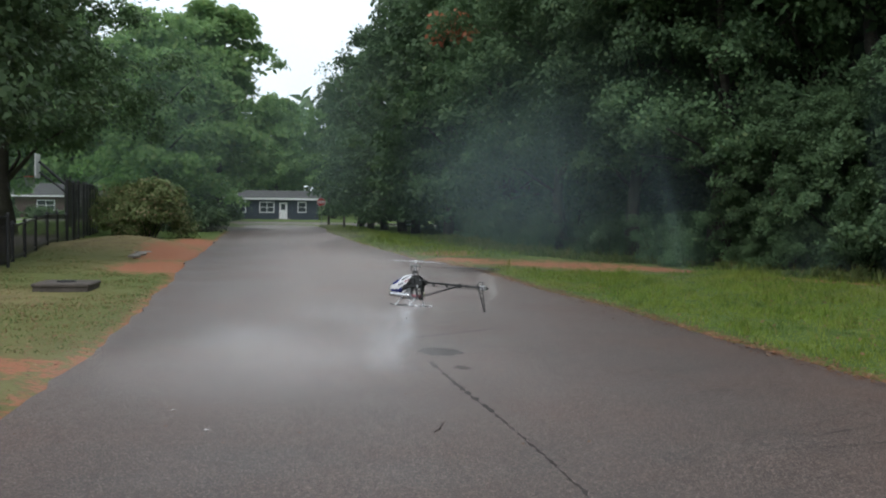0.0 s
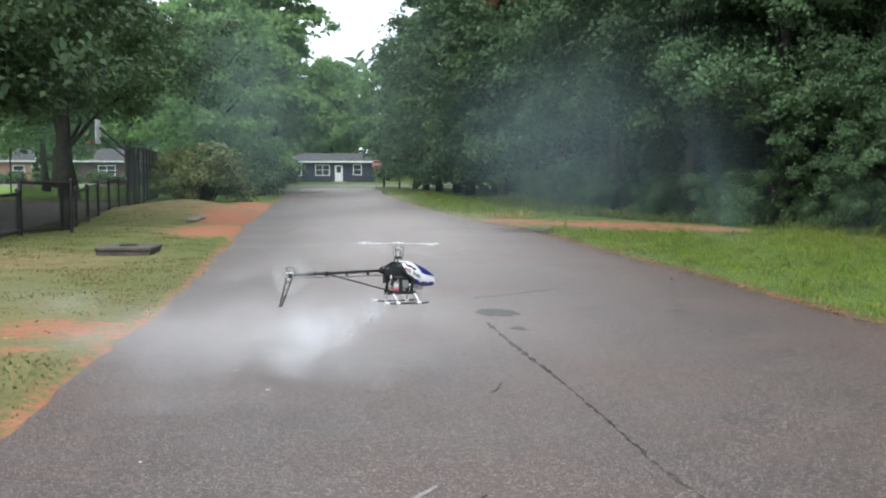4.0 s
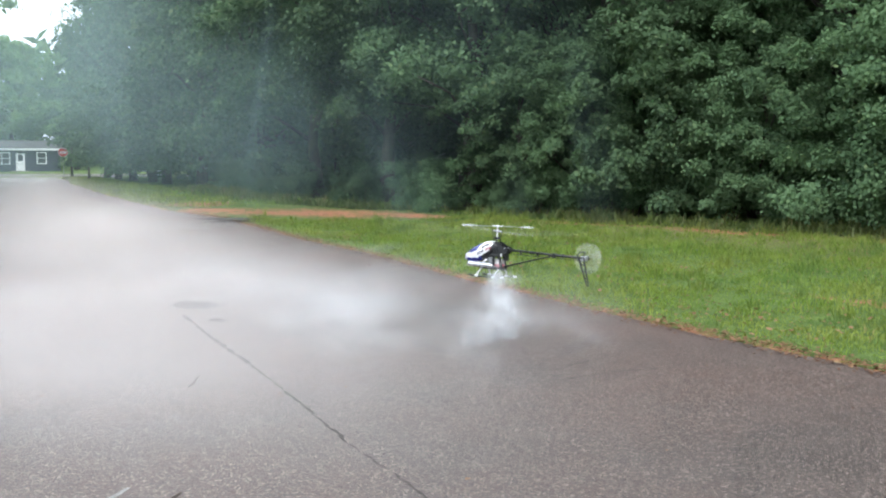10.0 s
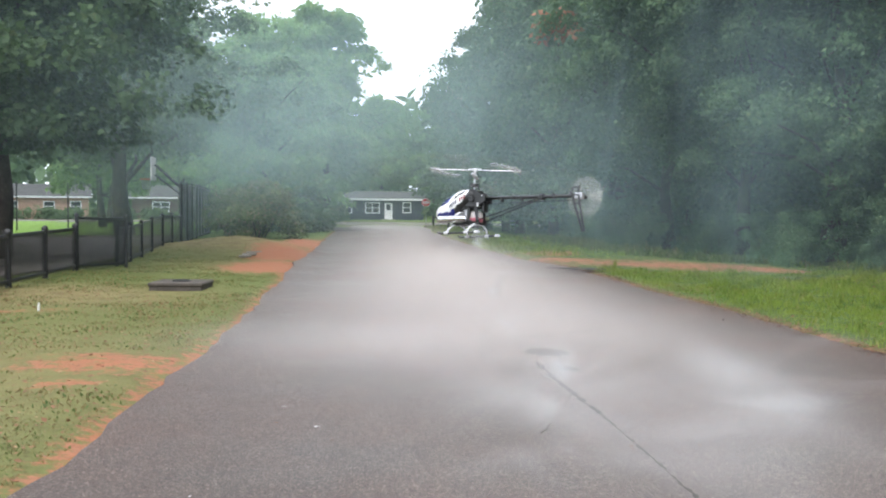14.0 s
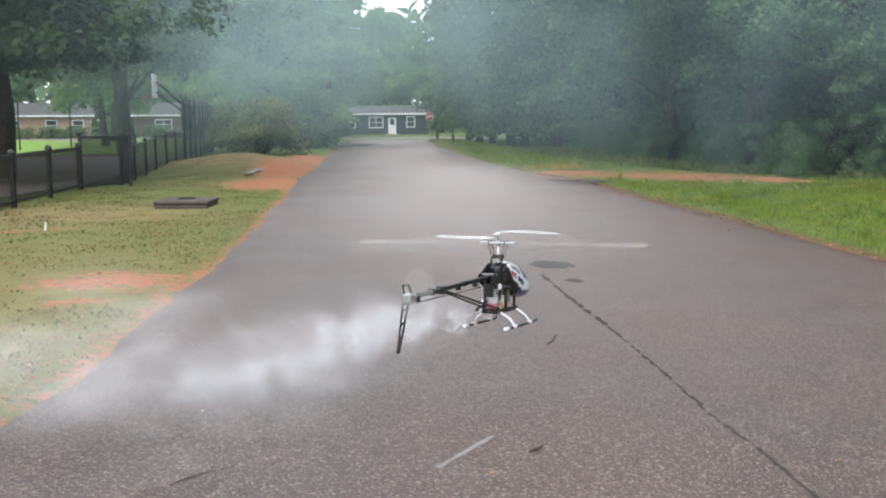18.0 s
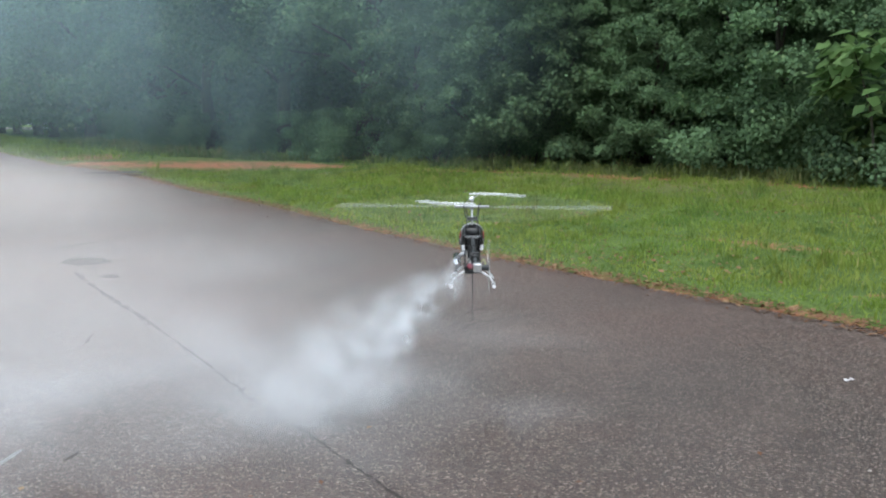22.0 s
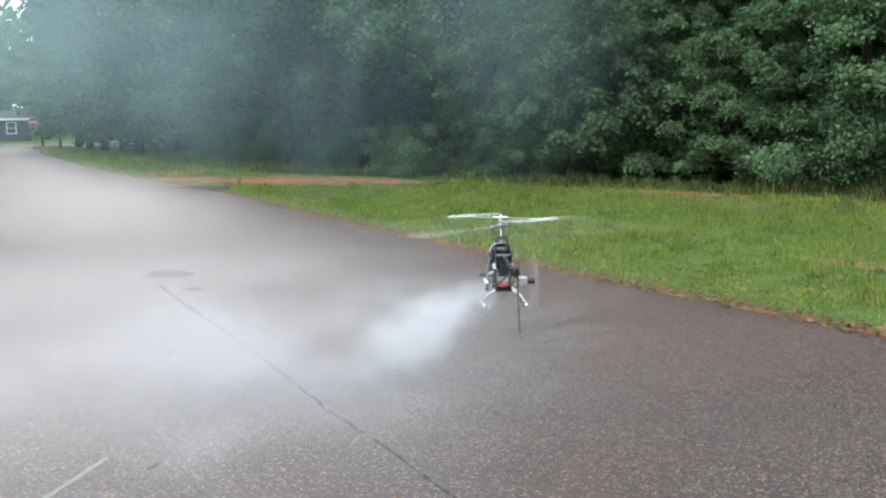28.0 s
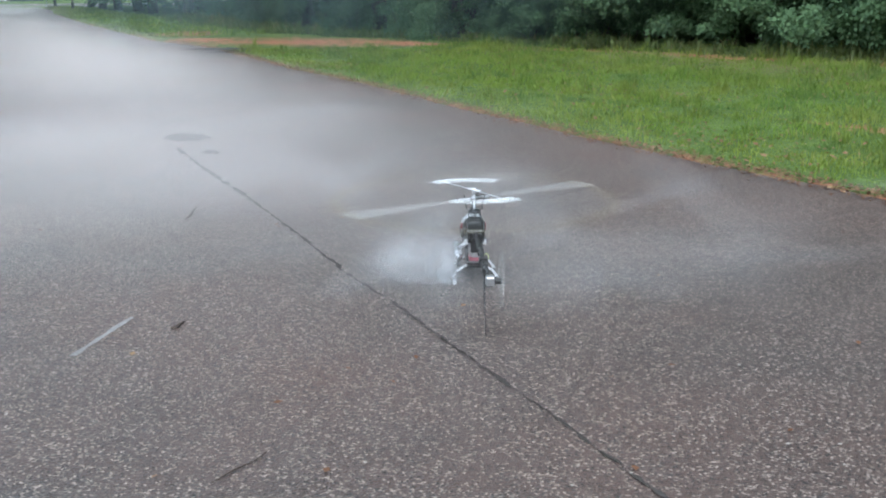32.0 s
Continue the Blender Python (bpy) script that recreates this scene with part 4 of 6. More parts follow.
def gable_roof(bm, x0, x1, y0, y1, z, rise, thick=0.12, over=0.35):
    ym = (y0 + y1) / 2
    for a, b in ((y0 - over, ym), (y1 + over, ym)):
        lo = z - over * rise / (ym - y0)
        v = [bm.verts.new(p) for p in ((x0 - over, a, lo), (x1 + over, a, lo), (x1 + over, b, z + rise), (x0 - over, b, z + rise), (x0 - over, a, lo + thick), (x1 + over, a, lo + thick), (x1 + over, b, z + rise + thick), (x0 - over, b, z + rise + thick))]
        for f in ((0, 3, 2, 1), (4, 5, 6, 7), (0, 1, 5, 4), (1, 2, 6, 5), (2, 3, 7, 6), (3, 0, 4, 7)):
            bm.faces.new([v[i] for i in f])
    return bm


def blue_house():
    h = thing("house", "single-storey dark blue house with white trim and grey roof", "house", (-20.3, 132.0, FAR), 6.0)
    wall = bmesh.new()
    box(wall, (-2.98, 4.0, 1.3), (14.65, 8.0, 2.9))
    part("wall", wall, SIDING, h)
    for k in range(12):
        part("siding_board", box(bmesh.new(), (-2.98, -0.014, 0.11 + 0.22 * k), (14.65, 0.03, 0.19)), SIDING, h)
    part("roof", gable_roof(bmesh.new(), -10.3, 4.35, 0, 8, 2.75, 0.85), SHINGLE, h)
    fascia = bmesh.new()
    box(fascia, (-2.98, -0.42, 2.62), (15.4, 0.06, 0.24))
    part("fascia", fascia, TRIM, h, "white fascia board")
    corner = bmesh.new()
    box(corner, (4.35, -0.03, 1.3), (0.12, 0.08, 2.7))
    part("corner_board", corner, SIDING, h)
    door = bmesh.new()
    box(door, (0, -0.05, 1.12), (1.0, 0.08, 2.05))
    d = part("door", door, TRIM, h, "white front door with a glazed top")
    g = bmesh.new()
    box(g, (0, -0.1, 1.62), (0.55, 0.03, 0.75))
    part("door_glass", g, PANE, d)
    k = bmesh.new()
    tube(k, [(0.38, -0.09, 1.05), (0.38, -0.16, 1.05)], 0.035, 8)
    part("knob", k, GALVANISED, d)
    step = bmesh.new()
    box(step, (0, -0.7, 0.0), (1.8, 1.3, 0.22))
    part("doorstep", step, CONCRETE, h)
    window_part(h, "window", -2.05, 0, 1.55, 1.75, 1.3, 2)
    window_part(h, "window", 2.35, 0, 1.6, 1.0, 1.3, 1)
    window_part(h, "window", -5.2, 0, 1.55, 1.0, 1.35, 1)


blue_house()


def far_house(x, y, turn, wide, wall_mat, label, openings):
    h = thing("house", label, "house", (x, y, FAR), turn)
    wall = bmesh.new()
    box(wall, (0, 4, 1.35), (wide, 8, 2.7))
    part("wall", wall, wall_mat, h)
    part("roof", gable_roof(bmesh.new(), -wide / 2, wide / 2, 0, 8, 2.7, 1.4), SHINGLE, h)
    f = bmesh.new()
    box(f, (0, -0.42, 2.62), (wide + 0.8, 0.06, 0.2))
    part("fascia", f, TRIM, h)
    for cx, w in openings:
        window_part(h, "window", cx, 0, 1.5, w, 1.2, 1 if w < 1.6 else 2)


far_house(-62, 118, 26, 15, BRICK_PALE, "low house of pale pinkish brick across the field", ((-5, 1.2), (-1.5, 2.0), (3, 1.2), (6, 1.2)))
far_house(-82, 108, 34, 13, BRICK_PALE, "low house of pale brick behind trees", ((-4, 1.2), (0, 2.0), (4, 1.2)))
far_house(-44, 128, 18, 16, BRICK_DARK, "low dark brick house across the field", ((-4.5, 2.0), (-1.0, 1.0), (4.5, 1.6)))
hedge_row = bush("garden_hedge", "dark clipped hedge before a far house", 180, 1.3, 2.6, 26, 90, 0.3, 0.7, LEAF_DEEP)
plant([hedge_row], [(-40 - 5.2 * k, 121 - 2.2 * k, 40 * k, 1.0) for k in range(9)])


def white_rail():
    r = thing("white_rail_fence", "short low white rail fence under the trees", "fence", (-3.4, 84, float(dip(84)) + 0.02), 8)
    for x in (-1.3, 0, 1.3):
        bm = bmesh.new()
        box(bm, (x, 0, 0.35), (0.1, 0.1, 0.8), bevel=0.01)
        part("post", bm, BOARD_WHITE, r)
    for z in (0.3, 0.6):
        bm = bmesh.new()
        box(bm, (0, 0, z), (2.7, 0.04, 0.1))
        part("rail", bm, BOARD_WHITE, r)


white_rail()


# ---- signs and posts by the road end ----
def stop_sign():
    s = thing("stop_sign", "red eight-sided road sign on a steel post", "road sign", (-11.1, 94.6, float(dip(94.6))), 4)
    post = bmesh.new()
    box(post, (0, 0.04, 1.2), (0.06, 0.04, 2.5))
    part("post", post, GALVANISED, s)
    for name, r, y, mat in (("border", 0.42, 0.0, BOARD_WHITE), ("plate", 0.385, -0.008, SIGN_RED)):
        bm = bmesh.new()
        ring = [(r * math.cos(radians(22.5 + 45 * k)), r * math.sin(radians(22.5 + 45 * k))) for k in range(8)]
        fr = [bm.verts.new((a, y - 0.006, 2.15 + b)) for a, b in ring]
        bk = [bm.verts.new((a, y + 0.006, 2.15 + b)) for a, b in ring]
        bm.faces.new(fr)
        bm.faces.new(bk[::-1])
        for k in range(8):
            bm.faces.new((fr[k], bk[k], bk[(k + 1) % 8], fr[(k + 1) % 8]))
        part(name, bm, mat, s)
    bars = bmesh.new()
    for k in range(4):
        box(bars, (-0.22 + 0.147 * k, -0.02, 2.15), (0.1, 0.006, 0.24))
    part("lettering", bars, BOARD_WHITE, s, "white lettering bars")


stop_sign()


def utility_post(x, y, tall, r):
    p = thing("wooden_post", "weathered dark wooden post beside the lane", "post", (x, y, float(dip(y))))
    bm = bmesh.new()
    tube(bm, [(0, 0, -0.3), (0.01, 0, tall * 0.5), (0, 0, tall)], [r, r * 0.95, r * 0.85], 10)
    part("shaft", bm, BARK, p, "", True)
    cap = bmesh.new()
    tube(cap, [(0, 0, tall - 0.01), (0, 0, tall + 0.06)], [r * 1.1, r * 0.5], 10)
    part("cap", cap, BLACK_METAL, p)


utility_post(-9.7, 88, 2.4, 0.11)
utility_post(-7.06, 74, 0.9, 0.09)


# ---- drain box on the lawn ----
def drain_box():
    b = thing("drain_inlet", "weathered concrete storm drain box on the grass", "drain", (-6.65, 18.4, -0.07), 6)
    for cx, cy, sx, sy in ((0, -0.4, 0.94, 0.12), (0, 0.4, 0.94, 0.12), (-0.41, 0, 0.12, 0.8), (0.41, 0, 0.12, 0.8)):
        part("wall", box(bmesh.new(), (cx, cy, 0.04), (sx, sy, 0.26), bevel=0.015), OLD_CONCRETE, b)
    lid = bmesh.new()
    box(lid, (0, 0, 0.2), (0.98, 0.96, 0.07), bevel=0.02)
    part("lid", lid, OLD_CONCRETE, b, "cracked concrete lid")
    ring = bmesh.new()
    tube(ring, [(0.16 * math.cos(a), 0.16 * math.sin(a), 0.245) for a in (k * math.pi / 6 for k in range(13))], 0.016, 6, False)
    part("cover_ring", ring, BLACK_METAL, b)


drain_box()


def marker_peg():
    p = thing("marker_peg", "small white marker peg stuck in the grass", "peg", (-7.2, 14.1, 0.02))
    bm = bmesh.new()
    tube(bm, [(0, 0, -0.05), (0.01, 0, 0.1), (0.012, 0, 0.14)], [0.018, 0.018, 0.01], 8)
    part("shaft", bm, BOARD_WHITE, p)


marker_peg()


def block_row():
    """Broken kerb pieces beside the clay strip."""
    rng = np.random.default_rng(5)
    for k in range(4):
        t = thing("broken_kerb_piece", "broken grey concrete piece lying beside the clay", "rubble", (-8.6 - 0.16 * k, 29.0 + 1.0 * k, 0.05), 70 + rng.uniform(-20, 20), "broken concrete pieces")
        bm = bmesh.new()
        box(bm, (0, 0, 0.03), (0.5, 0.2, 0.08), Matrix.Rotation(rng.uniform(-0.1, 0.1), 4, "X"), 0.03)
        part("piece", bm, CONCRETE, t)


block_row()


# ---- fences ----
def wire_panel(bm, a, b, low, high, pitch=0.065, wire=0.008):
    """Crossing wires between two posts."""
    a, b = Vector(a), Vector(b)
    run = (b - a)
    length = run.length
    t, tall = run.normalized(), high - low
    side = Vector((-t.y, t.x, 0)) * 0.004
    n = int((length + tall) / pitch)
    for sign in (1, -1):
        for k in range(n):
            s0 = k * pitch - tall
            u0, u1 = max(0, s0), min(length, s0 + tall)
            if u1 - u0 < 0.02:
                continue
            z0, z1 = u0 - s0, u1 - s0
            if sign < 0:
                z0, z1 = tall - z0, tall - z1
            p, q = a + t * u0, a + t * u1
            up = Vector((0, 0, wire * 1.4))
            v = [bm.verts.new(Vector((p.x, p.y, a.z + low + z0)) + up), bm.verts.new(Vector((p.x, p.y, a.z + low + z0)) - up), bm.verts.new(Vector((q.x, q.y, b.z + low + z1)) - up), bm.verts.new(Vector((q.x, q.y, b.z + low + z1)) + up)]
            bm.faces.new(v)
    return bm


def wire_fence(label, points, tall, post_r, spacing, rails=True, pitch=0.065, wire=0.011):
    f = thing("wire_fence", label, "fence")
    legs = []
    for a, b in zip(points, points[1:]):
        n = max(1, round(math.dist(a, b) / spacing))
        legs += [(a[0] + (b[0] - a[0]) * k / n, a[1] + (b[1] - a[1]) * k / n) for k in range(n)]
    legs.append(points[-1])
    spots = [Vector((x, y, float(ground_height(x, y)))) for x, y in legs]
    for p in spots:
        bm = bmesh.new()
        tube(bm, [p - Vector((0, 0, 0.2)), p + Vector((0, 0, tall))], post_r, 8)
        bmesh.ops.create_uvsphere(bm, u_segments=8, v_segments=5, radius=post_r * 1.25, matrix=Matrix.Translation(p + Vector((0, 0, tall))))
        part("post", bm, BLACK_METAL, f)
    for a, b in zip(spots, spots[1:]):
        if rails:
            for z in (tall - 0.06, 0.12):
                bm = bmesh.new()
                tube(bm, [a + Vector((0, 0, z)), b + Vector((0, 0, z))], post_r * 0.6, 6)
                part("rail", bm, BLACK_METAL, f)
        part("wire_mesh", wire_panel(bmesh.new(), a, b, 0.05, tall - 0.06, pitch, wire), BLACK_METAL, f)
    return f


wire_fence("low black wire mesh fence with thick posts", [(-9.35, 15.6), (-9.75, 18.0), (-10.55, 22.4)], 1.0, 0.06, 2.3)
wire_fence("black wire mesh gate section standing across the fence line", [(-10.6, 22.6), (-10.2, 24.4)], 1.25, 0.045, 2.0)
wire_fence("low black wire mesh fence running along the court", [(-10.6, 24.8), (-11.9, 30.4), (-13.4, 37.0)], 1.0, 0.05, 2.0)
wire_fence("tall black wire mesh court fence", [(-13.9, 38.5), (-15.2, 44.0), (-17.6, 53.0)], 2.3, 0.055, 1.9)
wire_fence("tall wire mesh fence along the green field", [(-40.0, 47.0), (-33.6, 52.0), (-26.5, 55.5), (-20.5, 57.5)], 2.6, 0.04, 3.0, False, 0.14, 0.003)


def board_fence():
    """Close-boarded brown fence running on from the wire fence towards the viewer."""
    f = thing("board_fence", "brown close-boarded wooden fence panel", "fence")
    a, b = Vector((-9.35, 15.35, 0)), Vector((-11.1, 11.6, 0))
    n = 28
    bm = bmesh.new()
    box(bm, (0, 0, 0.575), (0.142, 0.025, 1.15), bevel=0.006)
    board = bpy.data.meshes.new("board")
    bm.to_mesh(board)
    bm.free()
    board.materials.append(PLANK)
    rng = np.random.default_rng(3)
    turn = math.degrees(math.atan2(b.y - a.y, b.x - a.x))
    for k in range(n):
        p = a.lerp(b, (k + 0.5) / n)
        ob = new("board", board)
        ob.parent = f
        ob.matrix_basis = pose(p.x, p.y, float(ground_height(p.x, p.y)) - 0.03 + rng.normal() * 0.006, rng.normal() * 0.3, 0, turn)
    for z in (0.3, 0.9):
        bm = bmesh.new()
        tube(bm, [a + Vector((-0.06, 0.03, z)), b + Vector((-0.06, 0.03, z))], 0.035, 4)
        part("rail", bm, PLANK, f)
    bm = bmesh.new()
    box(bm, (a.x, a.y + 0.08, 0.6), (0.1, 0.1, 1.3), bevel=0.01)
    part("post", bm, BLACK_METAL, f)


board_fence()


# ---- court and basketball goal ----
COURT = [(-10.9, 15.5), (-11.3, 24), (-12.8, 31), (-14.6, 38), (-15.8, 43), (-24, 41.5), (-36, 37), (-32, 15)]
bm = bmesh.new()
upper, lower = ([bm.verts.new((x, y, z)) for x, y in COURT] for z in (0.07, -0.2))
bm.faces.new(upper)
for k in range(len(COURT)):
    bm.faces.new((upper[k], lower[k], lower[(k + 1) % len(COURT)], upper[(k + 1) % len(COURT)]))
tagged(part("court_slab", bm, COURT_GREY), "grey asphalt playing court behind the fence", "court", kind="structure")


def court_kerb():
    """The pale concrete edge between the court and the field."""
    for (ax, ay), (bx, by) in (((-15.9, 43.3), (-24, 41.8)), ((-24.1, 41.8), (-36, 37.3))):
        k = tube(bmesh.new(), [(ax, ay, 0.06), (bx, by, 0.06)], 0.16, 4)
        tagged(part("kerb", k, CONCRETE), "pale concrete kerb at the court's far edge", "kerb", kind="structure")


court_kerb()


def goal():
    g = thing("basketball_goal", "basketball goal with white board on a black arm", "basketball goal", (-14.7, 41.5, -0.3))
    pole = bmesh.new()
    tube(pole, [(0, 0, -0.1), (0, 0, 2.4)], 0.085, 10)
    part("pole", pole, BLACK_METAL, g, "", True)
    brace = bmesh.new()
    tube(brace, [(0, 0, 2.25), (-1.22, -0.44, 3.42)], 0.055, 8)
    tube(brace, [(0, 0, 2.0), (-1.22, -0.44, 3.0)], 0.04, 8)
    part("arm", brace, BLACK_METAL, g)
    clamp = bmesh.new()
    box(clamp, (0, 0, 2.2), (0.22, 0.22, 0.3), bevel=0.02)
    part("clamp", clamp, BLACK_METAL, g)
    m = pose(-1.28, -0.46, 3.24, 0, 0, -77)
    board = bmesh.new()
    box(board, (0, 0, 0), (1.2, 0.05, 0.95), m, 0.02)
    part("backboard", board, BOARD_WHITE, g, "white backboard")
    mark = bmesh.new()
    for cx, cz, sx, sz in ((0, -0.05, 0.5, 0.04), (0, -0.4, 0.5, 0.04), (-0.25, -0.225, 0.04, 0.39), (0.25, -0.225, 0.04, 0.39)):
        box(mark, (cx, -0.03, cz), (sx, 0.006, sz), m)
    part("target_square", mark, BLACK_METAL, g)
    rim = bmesh.new()
    c = m @ Vector((0, -0.28, -0.42))
    tube(rim, [c + Vector((0.225 * math.cos(a), 0.225 * math.sin(a), 0)) for a in (k * math.pi / 9 for k in range(19))], 0.016, 6, False)
    part("rim", rim, RIM_RED, g, "red rim")
    net = bmesh.new()
    for k in range(12):
        a, b = k * math.pi / 6, (k + 1) * math.pi / 6
        for s in (a, b):
            tube(net, [c + Vector((0.22 * math.cos(a), 0.22 * math.sin(a), 0)), c + Vector((0.13 * math.cos(s + 0.26), 0.13 * math.sin(s + 0.26), -0.4))], 0.004, 4)
    part("net", net, GALVANISED, g, "faded pale net")


goal()


def scrap(x, y, size, turn, seed, label):
    """A crumpled scrap lying on the asphalt."""
    rng = np.random.default_rng(seed)
    ob = thing("litter_scrap", label, "litter", (x, y, 0.0), turn, "scraps on the road")
    bm = bmesh.new()
    grid = [[bm.verts.new((size * (i - 1.5) / 3 * 1.3, size * (j - 1) / 2 * 0.7, 0.006 + size * 0.22 * rng.random())) for j in range(3)] for i in range(4)]
    for i in range(3):
        for j in range(2):
            bm.faces.new((grid[i][j], grid[i + 1][j], grid[i + 1][j + 1], grid[i][j + 1]))
    bmesh.ops.solidify(bm, geom=bm.faces[:], thickness=0.002)
    part("sheet", bm, BOARD_WHITE, ob)


for n, (x, y, size, turn) in enumerate(((4.12, 4.75, 0.05, 10), (-2.05, 7.94, 0.025, 40), (-1.93, 5.42, 0.02, 80), (-1.64, 7.25, 0.03, 20))):
    scrap(x, y, size, turn, 600 + n, "small crumpled white scrap lying on the asphalt")


# ---- the model helicopter ----
def loft(bm, rings):
    """Skin over rings of equally many points, closed at both ends."""
    rows = [[bm.verts.new(p) for p in ring] for ring in rings]
    n = len(rows[0])
    for a, b in zip(rows, rows[1:]):
        for k in range(n):
            bm.faces.new((a[k], a[(k + 1) % n], b[(k + 1) % n], b[k]))
    bm.faces.new(rows[0][::-1])
    bm.faces.new(rows[-1])
    return bm


def plate(bm, outline, y, thick):
    """A flat sheet in the x-z plane."""
    a = [bm.verts.new((x, y - thick / 2, z)) for x, z in outline]
    b = [bm.verts.new((x, y + thick / 2, z)) for x, z in outline]
    bm.faces.new(a)
    bm.faces.new(b[::-1])
    for k in range(len(a)):
        bm.faces.new((a[k], b[k], b[(k + 1) % len(a)], a[(k + 1) % len(a)]))
    return bm


def arc(bm, r0, r1, start, end, z, steps=14, thick=0.002):
    """A flat piece of a ring, as a whirling blade appears."""
    pts = [radians(start + (end - start) * k / steps) for k in range(steps + 1)]
    rows = [[bm.verts.new((r * math.cos(a), r * math.sin(a), z + d)) for r, d in ((r0, -thick), (r1, -thick), (r1, thick), (r0, thick))] for a in pts]
    for a, b in zip(rows, rows[1:]):
        for k in range(4):
            bm.faces.new((a[k], a[(k + 1) % 4], b[(k + 1) % 4], b[k]))
    bm.faces.new(rows[0][::-1])
    bm.faces.new(rows[-1])
    return bm


heli = thing("model_helicopter", "white and blue radio-controlled model helicopter trailing white smoke", "model helicopter")


def canopy():
    bm = bmesh.new()
    profile = [(0.355, 0.178, 0.166, 0.006), (0.345, 0.2, 0.15, 0.024), (0.33, 0.213, 0.142, 0.038), (0.31, 0.229, 0.136, 0.052), (0.28, 0.252, 0.132, 0.065), (0.24, 0.276, 0.13, 0.075), (0.2, 0.297, 0.132, 0.081), (0.16, 0.315, 0.14, 0.084), (0.12, 0.331, 0.152, 0.085), (0.08, 0.341, 0.174, 0.083), (0.04, 0.345, 0.206, 0.078), (0.0, 0.34, 0.24, 0.07), (-0.035, 0.318, 0.272, 0.058)]
    rings = []
    for n in range(len(profile) * 4 - 3):
        k, f = n // 4, (n % 4) / 4
        x, top, low, wide = [a + (b - a) * f for a, b in zip(profile[k], profile[min(k + 1, len(profile) - 1)])]
        ring = []
        for j in range(48):
            a = 2 * math.pi * j / 48
            c, q = math.cos(a), math.sin(a)
            ring.append((x, 0.82 * wide * math.copysign(abs(c) ** 0.8, c), (top + low) / 2 + (top - low) / 2 * math.copysign(abs(q) ** 0.85, q)))
        rings.append(ring)
    loft(bm, rings)
    bm.normal_update()
    for f in bm.faces:
        c = f.calc_center_median()
        sill = 0.212 + (0.314 - c.x) * 0.2 if c.x > 0.196 else 0.236 + (0.196 - c.x) * 1.2
        slit = 0.277 + (0.13 - c.x) * 0.5
        keel = 0.177 + (0.174 - c.x) * 0.55 if c.x < 0.174 else 0.177 - (c.x - 0.174) * 0.06
        if 0.118 < c.x < 0.322 and c.z > sill:
            f.material_index = 1
        elif c.z < keel and c.x < 0.31:
            f.material_index = 1 if c.x > 0.13 else 2
        elif 0.04 < c.x < 0.13 and abs(c.z - slit) < 0.009 and abs(c.y) > 0.025:
            f.material_index = 2
        elif f.normal.x < -0.6 or c.x < 0.02 - (c.z - 0.3) * 0.6:
            f.material_index = 2
    part("canopy", bm, [SHELL_WHITE, SHELL_BLUE, CARBON], heli, "glossy white and blue canopy", True)
    for side in (1, -1):
        marks = bmesh.new()
        red = bmesh.new()
        for k in range(8):
            x = 0.165 - 0.018 * k
            z = 0.218 + (0.165 - x) * 0.5
            rows = profile[::-1]
            top, low, wide = (float(np.interp(x, [r[0] for r in rows], [r[i] for r in rows])) for i in (1, 2, 3))
            high = min(0.98, abs(z - (top + low) / 2) / ((top - low) / 2)) ** (1 / 0.85)
            y = 0.82 * wide * (1 - high * high) ** 0.4
            target = marks if k in (0, 1, 2, 3) else red
            if k != 4:
                box(target, (x, side * y, z), (0.011, 0.006, 0.024 + 0.006 * (k % 2)), bevel=0.001)
        part("lettering", marks, LETTER_DARK, heli, "dark lettering bars")
        part("lettering", red, LETTER_RED, heli, "red lettering bars")


canopy()


